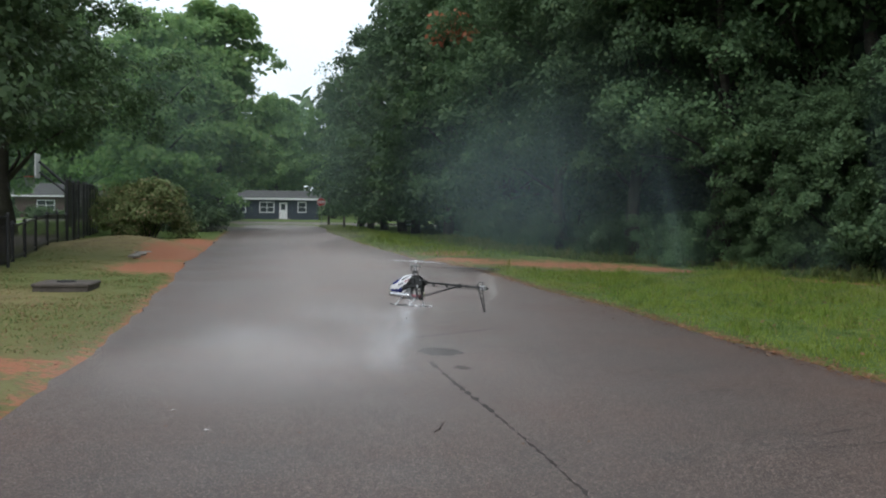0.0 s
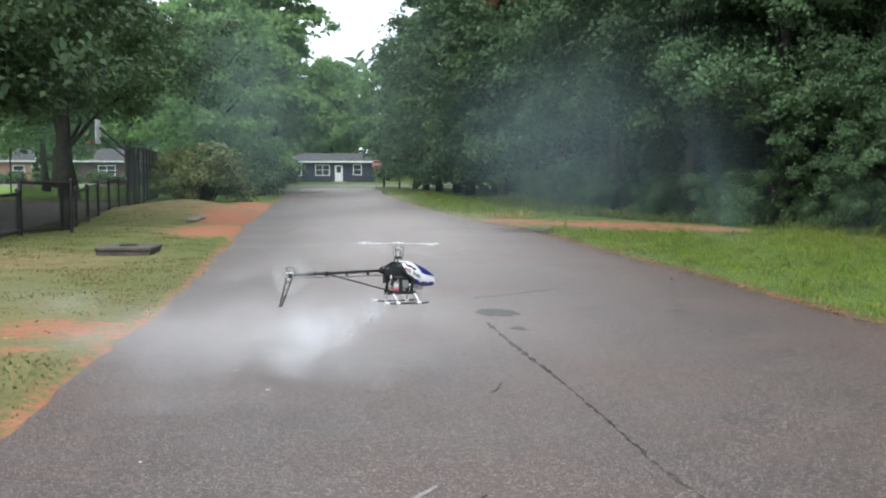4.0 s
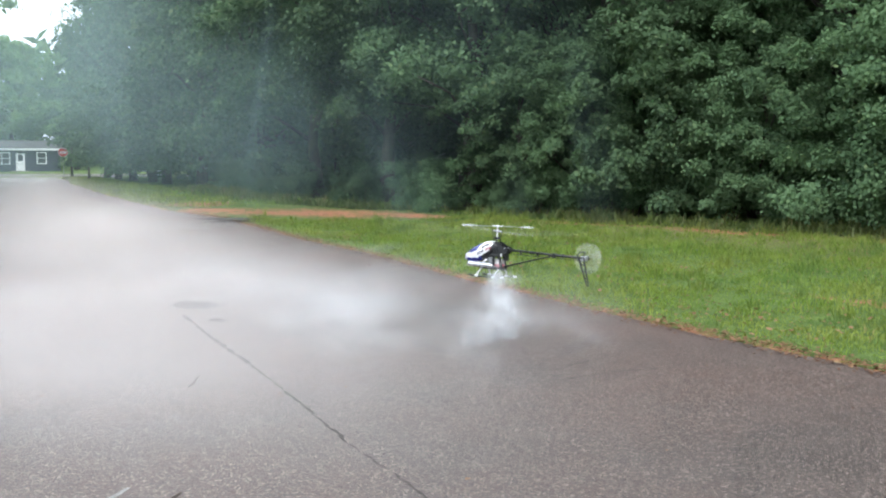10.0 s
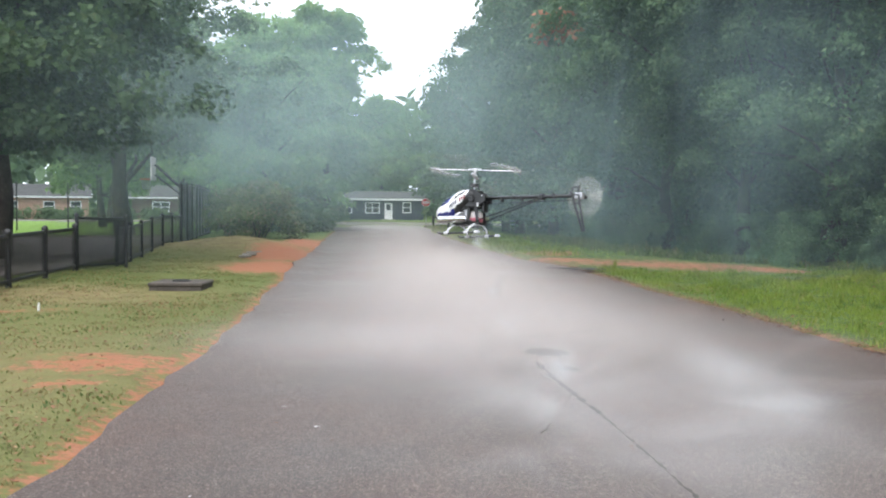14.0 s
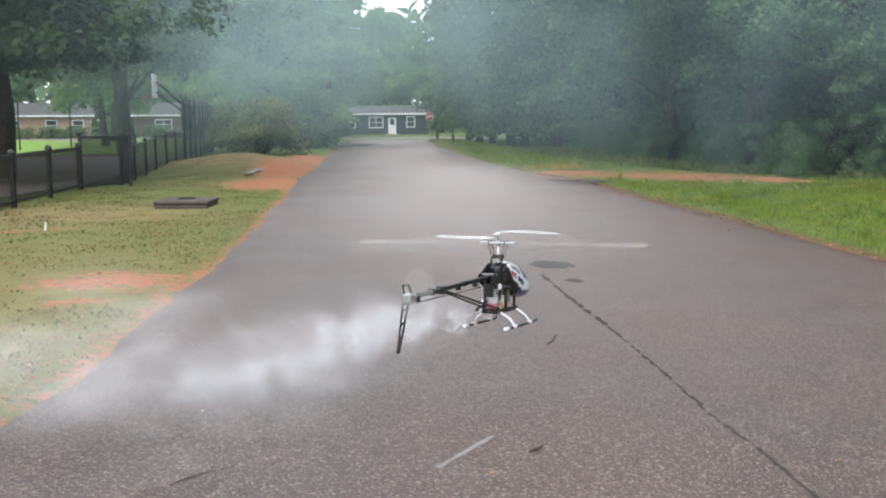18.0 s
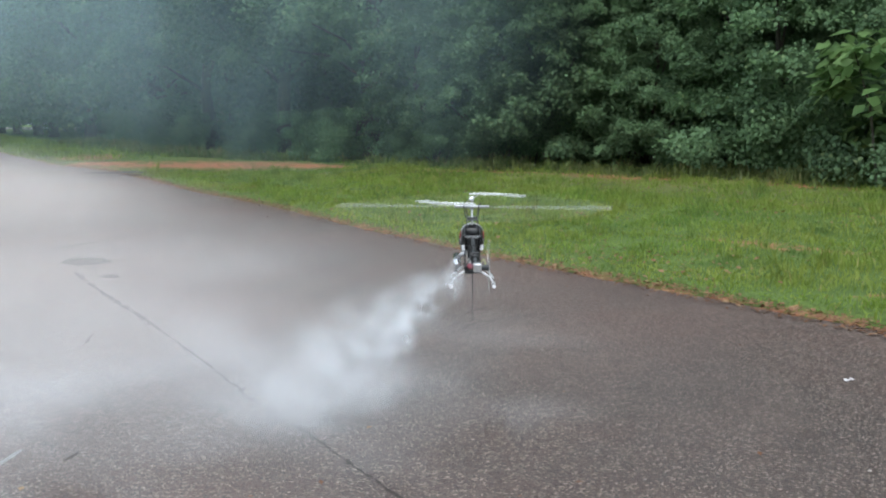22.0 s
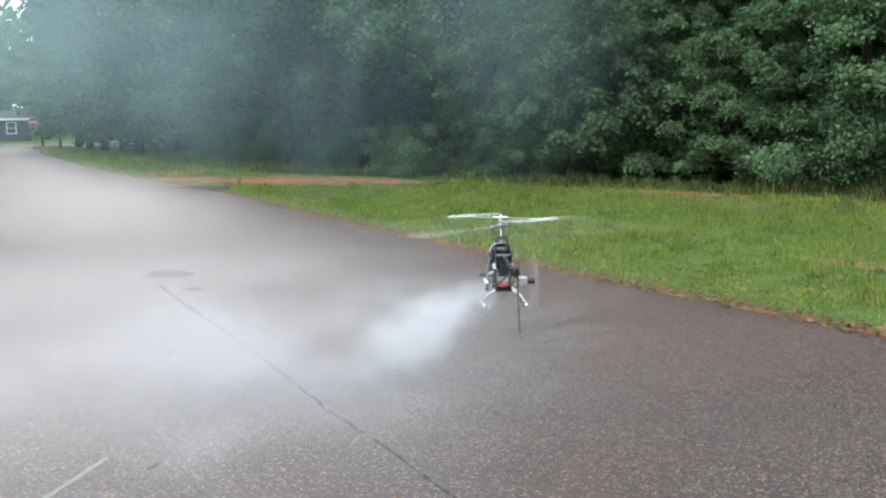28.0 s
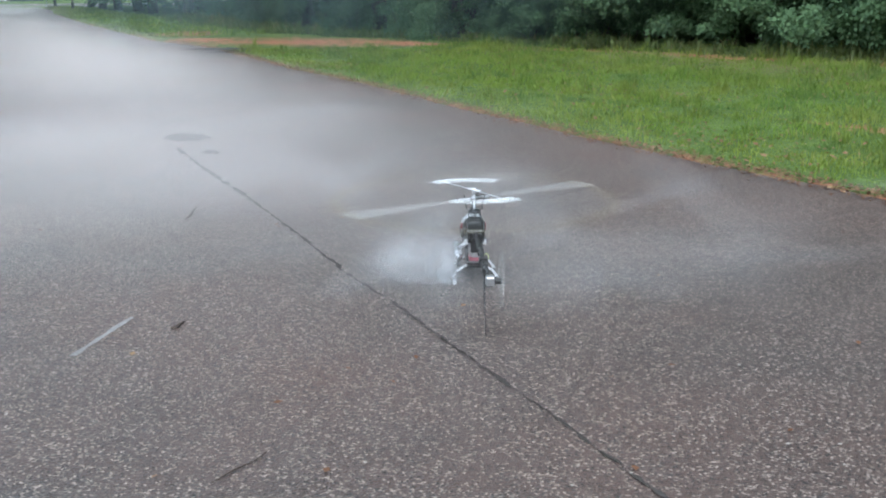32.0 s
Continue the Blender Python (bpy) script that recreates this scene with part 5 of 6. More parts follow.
def airframe():
    for side in (1, -1):
        y = side * 0.042
        up = plate(bmesh.new(), [(-0.145, 0.245), (-0.15, 0.285), (-0.1, 0.3), (-0.04, 0.335), (0.05, 0.335), (0.12, 0.3), (0.15, 0.22), (0.1, 0.185), (-0.06, 0.2)], y, 0.004)
        part("upper_side_frame", up, CARBON, heli, "black side plate")
        for name, outline in (("front_strut", [(0.1, 0.19), (0.125, 0.19), (0.12, 0.085), (0.095, 0.085)]), ("mid_strut", [(-0.01, 0.2), (0.012, 0.2), (0.018, 0.085), (-0.006, 0.085)]), ("rear_strut", [(-0.075, 0.21), (-0.045, 0.21), (-0.075, 0.085), (-0.1, 0.085)]), ("bottom_rail", [(-0.105, 0.075), (0.15, 0.075), (0.15, 0.095), (-0.105, 0.095)])):
            part(name, plate(bmesh.new(), outline, y, 0.005), CARBON, heli)
    deck = bmesh.new()
    box(deck, (0.02, 0, 0.082), (0.25, 0.08, 0.012), bevel=0.002)
    part("bottom_plate", deck, CARBON, heli)
    engine = bmesh.new()
    box(engine, (0.055, 0, 0.155), (0.06, 0.06, 0.07), bevel=0.006)
    part("engine_block", engine, ALLOY, heli, "bare alloy engine")
    for k in range(6):
        part("cooling_fin", box(bmesh.new(), (0.055, 0, 0.19 + 0.009 * k), (0.055, 0.055, 0.003)), ALLOY, heli)
    tank = bmesh.new()
    box(tank, (-0.035, -0.004, 0.135), (0.085, 0.07, 0.085), bevel=0.014)
    tank = part("fuel_tank", tank, TANK, heli, "milky white tank half full of pink fuel", True)
    fuel = bmesh.new()
    box(fuel, (-0.035, -0.004, 0.116), (0.088, 0.073, 0.045), bevel=0.012)
    part("fuel", fuel, FUEL, tank, "pink fuel", True)
    for k, (x, y, z) in enumerate(((-0.1, 0.022, 0.255), (-0.1, -0.022, 0.255), (0.1, 0.03, 0.3), (-0.02, 0.048, 0.262), (-0.02, -0.048, 0.262))):
        s = bmesh.new()
        box(s, (x, y, z), (0.042, 0.02, 0.038), bevel=0.003)
        part("servo", s, CARBON, heli, "black servo")
    for side in (1, -1):
        ear = bmesh.new()
        box(ear, (-0.085, side * 0.05, 0.218), (0.008, 0.02, 0.03), bevel=0.003)
        part("rear_bracket", ear, SHELL_WHITE, heli, "white bracket")
    brace = bmesh.new()
    box(brace, (-0.115, 0, 0.285), (0.012, 0.09, 0.01))
    part("cross_brace", brace, ALLOY, heli)
    gear = bmesh.new()
    tube(gear, [(0, 0, 0.205), (0, 0, 0.217)], 0.068, 32)
    part("main_gear", gear, CARBON, heli, "", True)
    receiver = bmesh.new()
    box(receiver, (-0.115, 0, 0.2), (0.02, 0.055, 0.07), bevel=0.004)
    part("receiver_case", receiver, CARBON, heli)
    pipe = bmesh.new()
    tube(pipe, [(0.27, 0.086, 0.118), (0.262, 0.086, 0.118), (0.24, 0.086, 0.118), (0.05, 0.086, 0.116), (-0.005, 0.086, 0.114), (-0.02, 0.084, 0.112)], [0.008, 0.02, 0.026, 0.026, 0.022, 0.009], 14)
    part("muffler", pipe, CHROME, heli, "long silver exhaust muffler", True)
    elbow = bmesh.new()
    tube(elbow, [(0.06, 0.03, 0.17), (0.08, 0.055, 0.16), (0.1, 0.08, 0.135)], 0.012, 8)
    part("exhaust_header", elbow, ALLOY, heli, "", True)
    outlet = bmesh.new()
    tube(outlet, [(-0.015, 0.085, 0.112), (-0.05, 0.09, 0.102), (-0.075, 0.095, 0.085)], [0.008, 0.008, 0.009], 8)
    part("exhaust_outlet", outlet, CARBON, heli, "", True)
    loop = bmesh.new()
    tube(loop, [(-0.09, -0.06 + 0.012 * math.sin(a), 0.13 + 0.022 * math.cos(a)) for a in (k * 0.6 for k in range(12))], 0.0025, 5)
    part("wire_loop", loop, WIRE_YELLOW, heli, "yellow wire loop")


airframe()


def undercarriage():
    for x in (0.13, -0.06):
        bm = bmesh.new()
        tube(bm, [(x + 0.012, 0.118, 0.016), (x, 0.095, 0.05), (x, 0.05, 0.078), (x, 0, 0.082), (x, -0.05, 0.078), (x, -0.095, 0.05), (x + 0.012, -0.118, 0.016)], 0.0065, 8)
        part("skid_strut", bm, SHELL_WHITE, heli, "white skid strut", True)
    for side in (1, -1):
        bm = bmesh.new()
        tube(bm, [(-0.15, side * 0.118, 0.009), (0.0, side * 0.118, 0.008), (0.19, side * 0.118, 0.008), (0.225, side * 0.118, 0.016)], 0.0075, 8)
        skid = part("skid", bm, CARBON, heli, "dark skid tube", True)
        for x in (0.14, -0.05, -0.145):
            cap = bmesh.new()
            tube(cap, [(x - 0.018, side * 0.118, 0.011), (x + 0.018, side * 0.118, 0.011)], 0.0105, 8)
            part("skid_clamp", cap, SHELL_WHITE, skid, "white clamp")


undercarriage()


def tail():
    bm = bmesh.new()
    tube(bm, [(-0.12, 0, 0.27), (-0.5, 0, 0.258), (-0.93, 0, 0.244)], 0.0115, 12)
    boom = part("tail_boom", bm, CARBON, heli, "black tail boom", True)
    for x in (-0.27, -0.45, -0.72):
        g = bmesh.new()
        box(g, (x, 0, 0.252), (0.014, 0.03, 0.036), bevel=0.003)
        part("pushrod_guide", g, CARBON, boom)
    band = bmesh.new()
    tube(band, [(-0.4, 0, 0.261), (-0.37, 0, 0.262)], 0.0145, 12)
    part("boom_band", band, CARBON, boom)
    rod = bmesh.new()
    tube(rod, [(-0.1, -0.02, 0.232), (-0.9, -0.02, 0.222)], 0.003, 6)
    part("tail_pushrod", rod, CARBON, boom)
    for side in (1, -1):
        s = bmesh.new()
        tube(s, [(-0.085, side * 0.045, 0.105), (-0.62, side * 0.014, 0.25)], 0.005, 8)
        part("boom_support", s, CARBON, heli, "thin black support rod")
    clamp = bmesh.new()
    box(clamp, (-0.625, 0, 0.252), (0.03, 0.045, 0.04), bevel=0.004)
    part("support_clamp", clamp, CARBON, heli)
    case = bmesh.new()
    box(case, (-0.93, -0.005, 0.244), (0.06, 0.04, 0.044), bevel=0.006)
    part("tail_gearbox", case, ALLOY, heli, "bright tail gearbox")
    fin = bmesh.new()
    for outline in ([(-0.872, 0.264), (-0.89, 0.264), (-0.99, -0.002), (-0.978, -0.002)], [(-0.93, 0.252), (-0.945, 0.25), (-1.004, 0.0), (-0.993, 0.0)]):
        plate(fin, outline, 0.02, 0.003)
    for k in range(5):
        f = k / 4
        plate(fin, [(-0.885 - 0.1 * f, 0.259 - 0.25 * f), (-0.885 - 0.1 * f, 0.249 - 0.25 * f), (-0.942 - 0.056 * f, 0.241 - 0.238 * f), (-0.942 - 0.056 * f, 0.251 - 0.238 * f)], 0.02, 0.0035)
    part("vertical_fin", fin, CARBON, heli, "black open-framed tail fin")
    top = bmesh.new()
    for a, b in (((-0.87, 0.262), (-0.895, 0.3)), ((-0.895, 0.3), (-0.95, 0.303)), ((-0.95, 0.303), (-0.93, 0.262))):
        tube(top, [(a[0], 0.02, a[1]), (b[0], 0.02, b[1])], 0.005, 6)
    part("fin_tip", top, CARBON, heli)
    hub = bmesh.new()
    tube(hub, [(-0.94, -0.02, 0.244), (-0.94, -0.06, 0.244)], [0.012, 0.016], 10)
    part("tail_rotor_hub", hub, CARBON, heli)


tail()
tail_rotor = new("tail_rotor")
tail_rotor.parent = heli
tail_rotor.matrix_basis = pose(-0.94, -0.055, 0.244, 90, 0, 0)
for k in range(2):
    bm = bmesh.new()
    arc(bm, 0.02, 0.135, 180 * k, 180 * k + 34, 0.0, 6)
    part("tail_blade", bm, TAIL_BLUR, tail_rotor, "whirling tail blade")
bm = bmesh.new()
arc(bm, 0.015, 0.14, 0, 360, 0.003, 36)
part("tail_blade_sweep", bm, TAIL_BLUR, tail_rotor, "blurred sweep of the tail blades")

mast = bmesh.new()
tube(mast, [(0, 0, 0.2), (0, 0, 0.475)], 0.006, 10)
part("main_mast", mast, ALLOY, heli, "", True)
swash = bmesh.new()
tube(swash, [(0, 0, 0.362), (0, 0, 0.382)], [0.034, 0.03], 20)
for a in (0, 120, 240):
    c, s = math.cos(radians(a)), math.sin(radians(a))
    tube(swash, [(0.04 * c, 0.04 * s, 0.3), (0.034 * c, 0.034 * s, 0.37)], 0.0035, 6)
part("swashplate", swash, CARBON, heli)
rotor = new("main_rotor")
rotor.parent = heli
rotor.matrix_basis = pose(0, 0, 0.44)
head = bmesh.new()
box(head, (0, 0, 0), (0.034, 0.028, 0.024), bevel=0.004)
tube(head, [(0, -0.08, 0), (0, 0.08, 0)], 0.007, 10)
part("rotor_head", head, ALLOY, rotor, "bright rotor head", True)
for side in (1, -1):
    for fore in (1, -1):
        link = bmesh.new()
        tube(link, [(0.03 * side, 0.03 * fore, -0.06), (0.034 * side, 0.045 * fore, 0.02)], 0.003, 6)
        part("control_link", link, CARBON, rotor)
    grip = bmesh.new()
    box(grip, (0, 0.075 * side, 0), (0.024, 0.045, 0.015), bevel=0.003)
    part("blade_grip", grip, ALLOY, rotor)
bar = bmesh.new()
tube(bar, [(-0.3, 0, 0.045), (0.3, 0, 0.045)], 0.0025, 6)
flybar = part("flybar", bar, ALLOY, rotor)
cage = bmesh.new()
box(cage, (0, 0, 0.048), (0.1, 0.024, 0.009), bevel=0.003)
part("flybar_cage", cage, SHELL_WHITE, flybar, "white flybar cage")
cap = bmesh.new()
tube(cap, [(0, 0, 0.03), (0, 0, 0.058)], [0.012, 0.009], 12)
part("head_button", cap, SHELL_WHITE, rotor, "white head button", True)
for k in range(2):
    bm = bmesh.new()
    arc(bm, 0.265, 0.34, 180 * k - 58, 180 * k + 12, 0.045, 14, 0.004)
    arc(bm, 0.275, 0.335, 180 * k - 22, 180 * k + 8, 0.047, 8, 0.004)
    part("paddle", bm, PADDLE_BLUR, flybar, "white flybar paddle whirling")
    bm = bmesh.new()
    arc(bm, 0.358, 0.364, 180 * k - 34, 180 * k + 16, 0.045, 12, 0.003)
    part("paddle_tip", bm, BLADE_BLUR, flybar)
    bm = bmesh.new()
    arc(bm, 0.09, 0.78, 180 * k + 84, 180 * k + 97, 0.0, 5, 0.004)
    part("main_blade", bm, BLADE_BLUR, rotor, "whirling main rotor blade")
bm = bmesh.new()
arc(bm, 0.1, 0.72, 0, 360, -0.003, 60)
part("blade_sweep", bm, DISC_BLUR, rotor, "faint sweep of the main blades")
bm = bmesh.new()
arc(bm, 0.72, 0.79, 0, 360, -0.003, 60)
part("blade_tip_sweep", bm, TIP_BLUR, rotor, "faint yellow sweep of the blade tips")

# ---- smoke: soft wisps that stream from the exhaust, spread over the road and hang about ----
def wisp_mesh(name, seed, flakes, spread, size, material, facing=(1, 1, 1), lie=(0, 0, 0), drawn=(1, 1, 1)):
    """A loose ball of soft round flakes, turned every way, and drawn out along the axes."""
    rng = np.random.default_rng(seed)
    me = bpy.data.meshes.new(name)
    verts, faces, uvs = [], [], []
    sides = 10
    for _ in range(flakes):
        c = rng.normal(size=3) * np.array(spread) * 0.5
        n = unit(rng.normal(size=3) * np.array(facing) + np.array(lie))
        u = unit(np.cross(n, rng.normal(size=3)))
        v = np.cross(n, u)
        r = size * rng.uniform(0.6, 1.25)
        base = len(verts)
        verts.append(tuple(c))
        uvs.append((0.0, 0.0))
        for k in range(sides):
            a = 2 * math.pi * k / sides
            verts.append(tuple(c + r * (math.cos(a) * u + math.sin(a) * v) * np.array(drawn)))
            uvs.append((math.cos(a), math.sin(a)))
        faces += [(base, base + 1 + k, base + 1 + (k + 1) % sides) for k in range(sides)]
    me.from_pydata(verts, [], faces)
    layer = me.uv_layers.new(name="UVMap")
    index = np.empty(len(me.loops), np.int32)
    me.loops.foreach_get("vertex_index", index)
    layer.data.foreach_set("uv", np.array(uvs, np.float32)[index].reshape(-1))
    me.materials.append(material)
    return me


jet_shapes = [wisp_mesh("smoke_wisp", 300 + k, 5, (0.06, 0.06, 0.06), 0.085, SMOKE_JET) for k in range(4)]
stream_shapes = [wisp_mesh("smoke_wisp", 305 + k, 5, (0.15, 0.15, 0.15), 0.185, SMOKE_STREAM) for k in range(4)]
fan_shapes = [wisp_mesh("smoke_wisp", 310 + k, 5, (0.26, 0.26, 0.18), 0.27, SMOKE_FAN) for k in range(4)]
puff_shapes = [wisp_mesh("smoke_puff", 320 + k, 5, (0.9, 0.9, 0.25), 0.75, SMOKE_PUFF, (1, 1, 1), (0, 0, 3.5)) for k in range(4)]
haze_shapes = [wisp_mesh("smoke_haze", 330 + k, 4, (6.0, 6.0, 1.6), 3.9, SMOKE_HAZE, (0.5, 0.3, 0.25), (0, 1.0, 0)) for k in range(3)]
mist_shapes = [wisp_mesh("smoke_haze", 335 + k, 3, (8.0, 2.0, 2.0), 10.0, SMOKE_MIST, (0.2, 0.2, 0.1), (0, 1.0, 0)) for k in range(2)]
bank_shapes = [wisp_mesh("smoke_bank", 340 + k, 5, (1.2, 5.0, 0.08), 4.0, SMOKE_FAR, (0.02, 0.02, 0.1), (0, 0, 2.2), (0.8, 3.4, 1)) for k in range(3)]
low_shapes = [wisp_mesh("smoke_bank", 350 + k, 5, (1.6, 1.6, 0.08), 2.7, SMOKE_BANK, (0.02, 0.02, 0.1), (0, 0, 2.2), (1, 1.3, 1)) for k in range(3)]


def wisp(shapes, n, name, label):
    return tagged(new(name, shapes[n % len(shapes)]), label, "smoke", group="drifting smoke")


HELI = [  # seconds, x, y, z, heading, pitch, roll
    (0, -0.32, 11.26, 0.50, 140.4, 0.5, 5.2),
    (0.5, -0.41, 11.00, 0.40, 146.5, 1.2, 5.4),
    (1, -0.60, 10.95, 0.36, 145.8, 0.1, 7.0),
    (1.5, -0.82, 11.04, 0.36, 147.0, -0.9, 2.8),
    (2, -0.95, 10.21, 0.46, 120.5, 0.2, 0.6),
    (2.5, -1.09, 9.53, 0.60, 90.1, -2.8, 4.4),
    (4.5, -0.59, 8.31, 0.33, 25.9, 1.9, -2.3),
    (5, -0.29, 8.61, 0.16, 26.2, -0.9, -1.8),
    (5.5, -0.05, 8.39, 0.24, 31.8, -0.8, -0.8),
    (6, 0.15, 8.63, 0.44, 30.9, -1.6, -2.6),
    (6.5, 0.41, 8.75, 0.61, 32.4, 0.3, -2.0),
    (7, 0.87, 9.05, 0.59, 32.0, 0.7, -3.7),
    (7.5, 1.53, 9.22, 0.44, 32.0, -0.6, -1.7),
    (8, 2.27, 9.45, 0.25, 45.5, -3.5, -0.7),
    (8.5, 2.79, 9.56, 0.20, 63.4, -1.3, -1.1),
    (9, 3.06, 9.49, 0.24, 78.1, -0.8, -1.5),
    (9.5, 3.10, 9.74, 0.31, 105.0, 0.4, -0.8),
    (10, 2.78, 9.47, 0.44, 131.4, -0.7, 2.9),
    (10.5, 2.50, 9.24, 0.51, 161.9, -3.1, -0.2),
    (11, 2.17, 8.78, 0.55, 161.8, -2.2, -0.8),
    (11.5, 1.92, 8.79, 0.53, 162.7, -1.1, -0.5),
    (12, 1.56, 8.58, 0.54, 163.4, -2.7, 0.3),
    (12.5, 1.13, 8.20, 0.66, 164.4, -1.7, 1.0),
    (13, 0.65, 7.87, 0.90, 155.6, 1.0, 4.6),
    (13.5, 0.10, 7.49, 1.15, 157.1, 2.9, 6.5),
    (14, -0.57, 7.57, 1.37, 143.8, 3.1, 8.0),
    (14.5, -1.21, 7.07, 1.36, 119.2, 2.4, 1.5),
    (15, -1.72, 6.80, 1.02, 98.8, -2.1, 3.0),
    (15.5, -1.87, 6.39, 0.80, 90.4, 0.2, 2.7),
    (17.5, -0.97, 5.66, 0.72, 65.8, 2.1, -0.3),
    (18, -0.30, 5.45, 0.50, 67.1, 2.9, -1.5),
    (18.5, 0.44, 5.54, 0.49, 68.3, 2.1, -1.4),
    (19, 1.14, 5.60, 0.55, 68.5, -2.1, -3.1),
    (19.5, 1.56, 5.46, 0.60, 69.0, -0.8, -2.2),
    (20, 1.82, 5.48, 0.62, 69.6, 0.5, -1.1),
    (20.5, 1.95, 5.27, 0.63, 70.7, -1.1, -0.1),
    (21, 2.05, 5.27, 0.65, 70.1, 0.6, -0.1),
    (21.5, 2.12, 5.41, 0.62, 70.1, 0.0, -0.5),
    (22, 2.09, 5.48, 0.58, 70.9, -0.2, 0.1),
    (22.5, 1.97, 5.35, 0.59, 71.8, -2.1, -0.1),
    (23, 2.01, 5.54, 0.64, 72.0, 0.0, -0.3),
    (23.5, 2.01, 5.47, 0.71, 73.0, 2.2, 0.0),
    (24, 2.08, 5.65, 0.69, 72.4, 3.8, -0.3),
    (24.5, 2.10, 5.66, 0.65, 72.6, 0.1, -0.9),
    (26.5, 2.13, 5.93, 0.64, 72.5, -0.4, -0.1),
    (27, 1.99, 5.76, 0.65, 73.0, 0.1, -0.8),
    (27.5, 1.98, 5.93, 0.68, 73.8, 0.6, -0.3),
    (28, 1.84, 5.59, 0.56, 78.2, 1.5, -0.6),
    (28.5, 1.73, 5.47, 0.06, 77.1, 0.5, -0.3),
    (29, 1.51, 5.38, 0.00, 78.9, 0.0, 0.0),
    (29.5, 1.51, 5.38, 0.00, 78.9, 0.0, 0.0),
    (30, 1.51, 5.38, 0.00, 78.9, 0.0, 0.0),
    (30.5, 1.51, 5.38, 0.00, 78.9, 0.0, 0.0),
    (31, 1.51, 5.38, 0.00, 78.9, 0.0, 0.0),
    (31.5, 1.51, 5.38, 0.00, 78.9, 0.0, 0.0),
    (32, 1.51, 5.38, 0.00, 78.9, 0.0, 0.0),]
FALL = [  # seconds, and where the smoke then meets the road
    (0, -0.5, 10.03), (1, -0.69, 9.2), (2, -1.25, 7.78), (2.5, -1.26, 7.84), (4.5, -1.75, 7.86), (5.5, -0.63, 8.01),
    (6, -0.3, 9.12), (7, 0.03, 10.41), (8, 1.25, 9.07), (9, 2.27, 8.61), (10, 2.45, 8.33), (11, 1.88, 7.61),
    (12, 1.66, 7.67), (13, 0.78, 6.34), (13.6, 0.35, 7.14), (14, -0.06, 7.6), (14.8, -1.69, 7.52), (15, -2.33, 7.52),
    (15.5, -2.32, 5.56), (17.5, -2.11, 5.36), (18, -1.85, 5.77), (18.4, -0.68, 5.42), (19, 0.44, 5.79), (20, 1.01, 4.92),
    (21, 0.98, 4.96), (21.5, 0.91, 4.87), (22, 0.98, 5.0), (23, 0.82, 5.11), (24, 1.02, 5.42), (24.5, 1.45, 5.92),
    (26.5, 1.24, 5.54), (27, 0.79, 5.63), (28, 1.55, 6.63), (28.6, 0.73, 5.36), (29, 0.82, 5.25), (29.4, 0.88, 5.57),
    (29.8, 1.75, 5.3), (30.2, 1.3, 5.6), (30.6, 1.1, 5.8), (31, 1.0, 5.9), (32, 1.2, 5.35),
]


def heli_at(t):
    times = [r[0] for r in HELI]
    return [float(np.interp(t, times, [r[k] for r in HELI])) for k in range(1, 7)]


def heli_pose(t):
    x, y, z, heading, pitch, roll = heli_at(t)
    return pose(x, y, z, roll, pitch, heading)


def nozzle(t):
    return heli_pose(t) @ Vector((-0.085, 0.1, 0.08))


def landing(t):
    times = [r[0] for r in FALL]
    return Vector((float(np.interp(t, times, [r[1] for r in FALL])), float(np.interp(t, times, [r[2] for r in FALL])), 0.08))


STRENGTH = [(0, 0.4), (2, 0.6), (4.5, 0.6), (6, 0.75), (7, 0.5), (9, 0.75), (10, 0.6), (12, 0.5), (13, 0.35), (13.6, 0.2), (14.2, 0.1), (15, 0.25), (16, 0.7), (17.5, 0.9), (18.5, 0.9), (20, 1.0), (28.5, 1.0), (29.5, 0.8), (30.2, 0.5), (31, 0.35), (32, 0.25)]


def strength(t):
    return float(np.interp(t, [r[0] for r in STRENGTH], [r[1] for r in STRENGTH]))


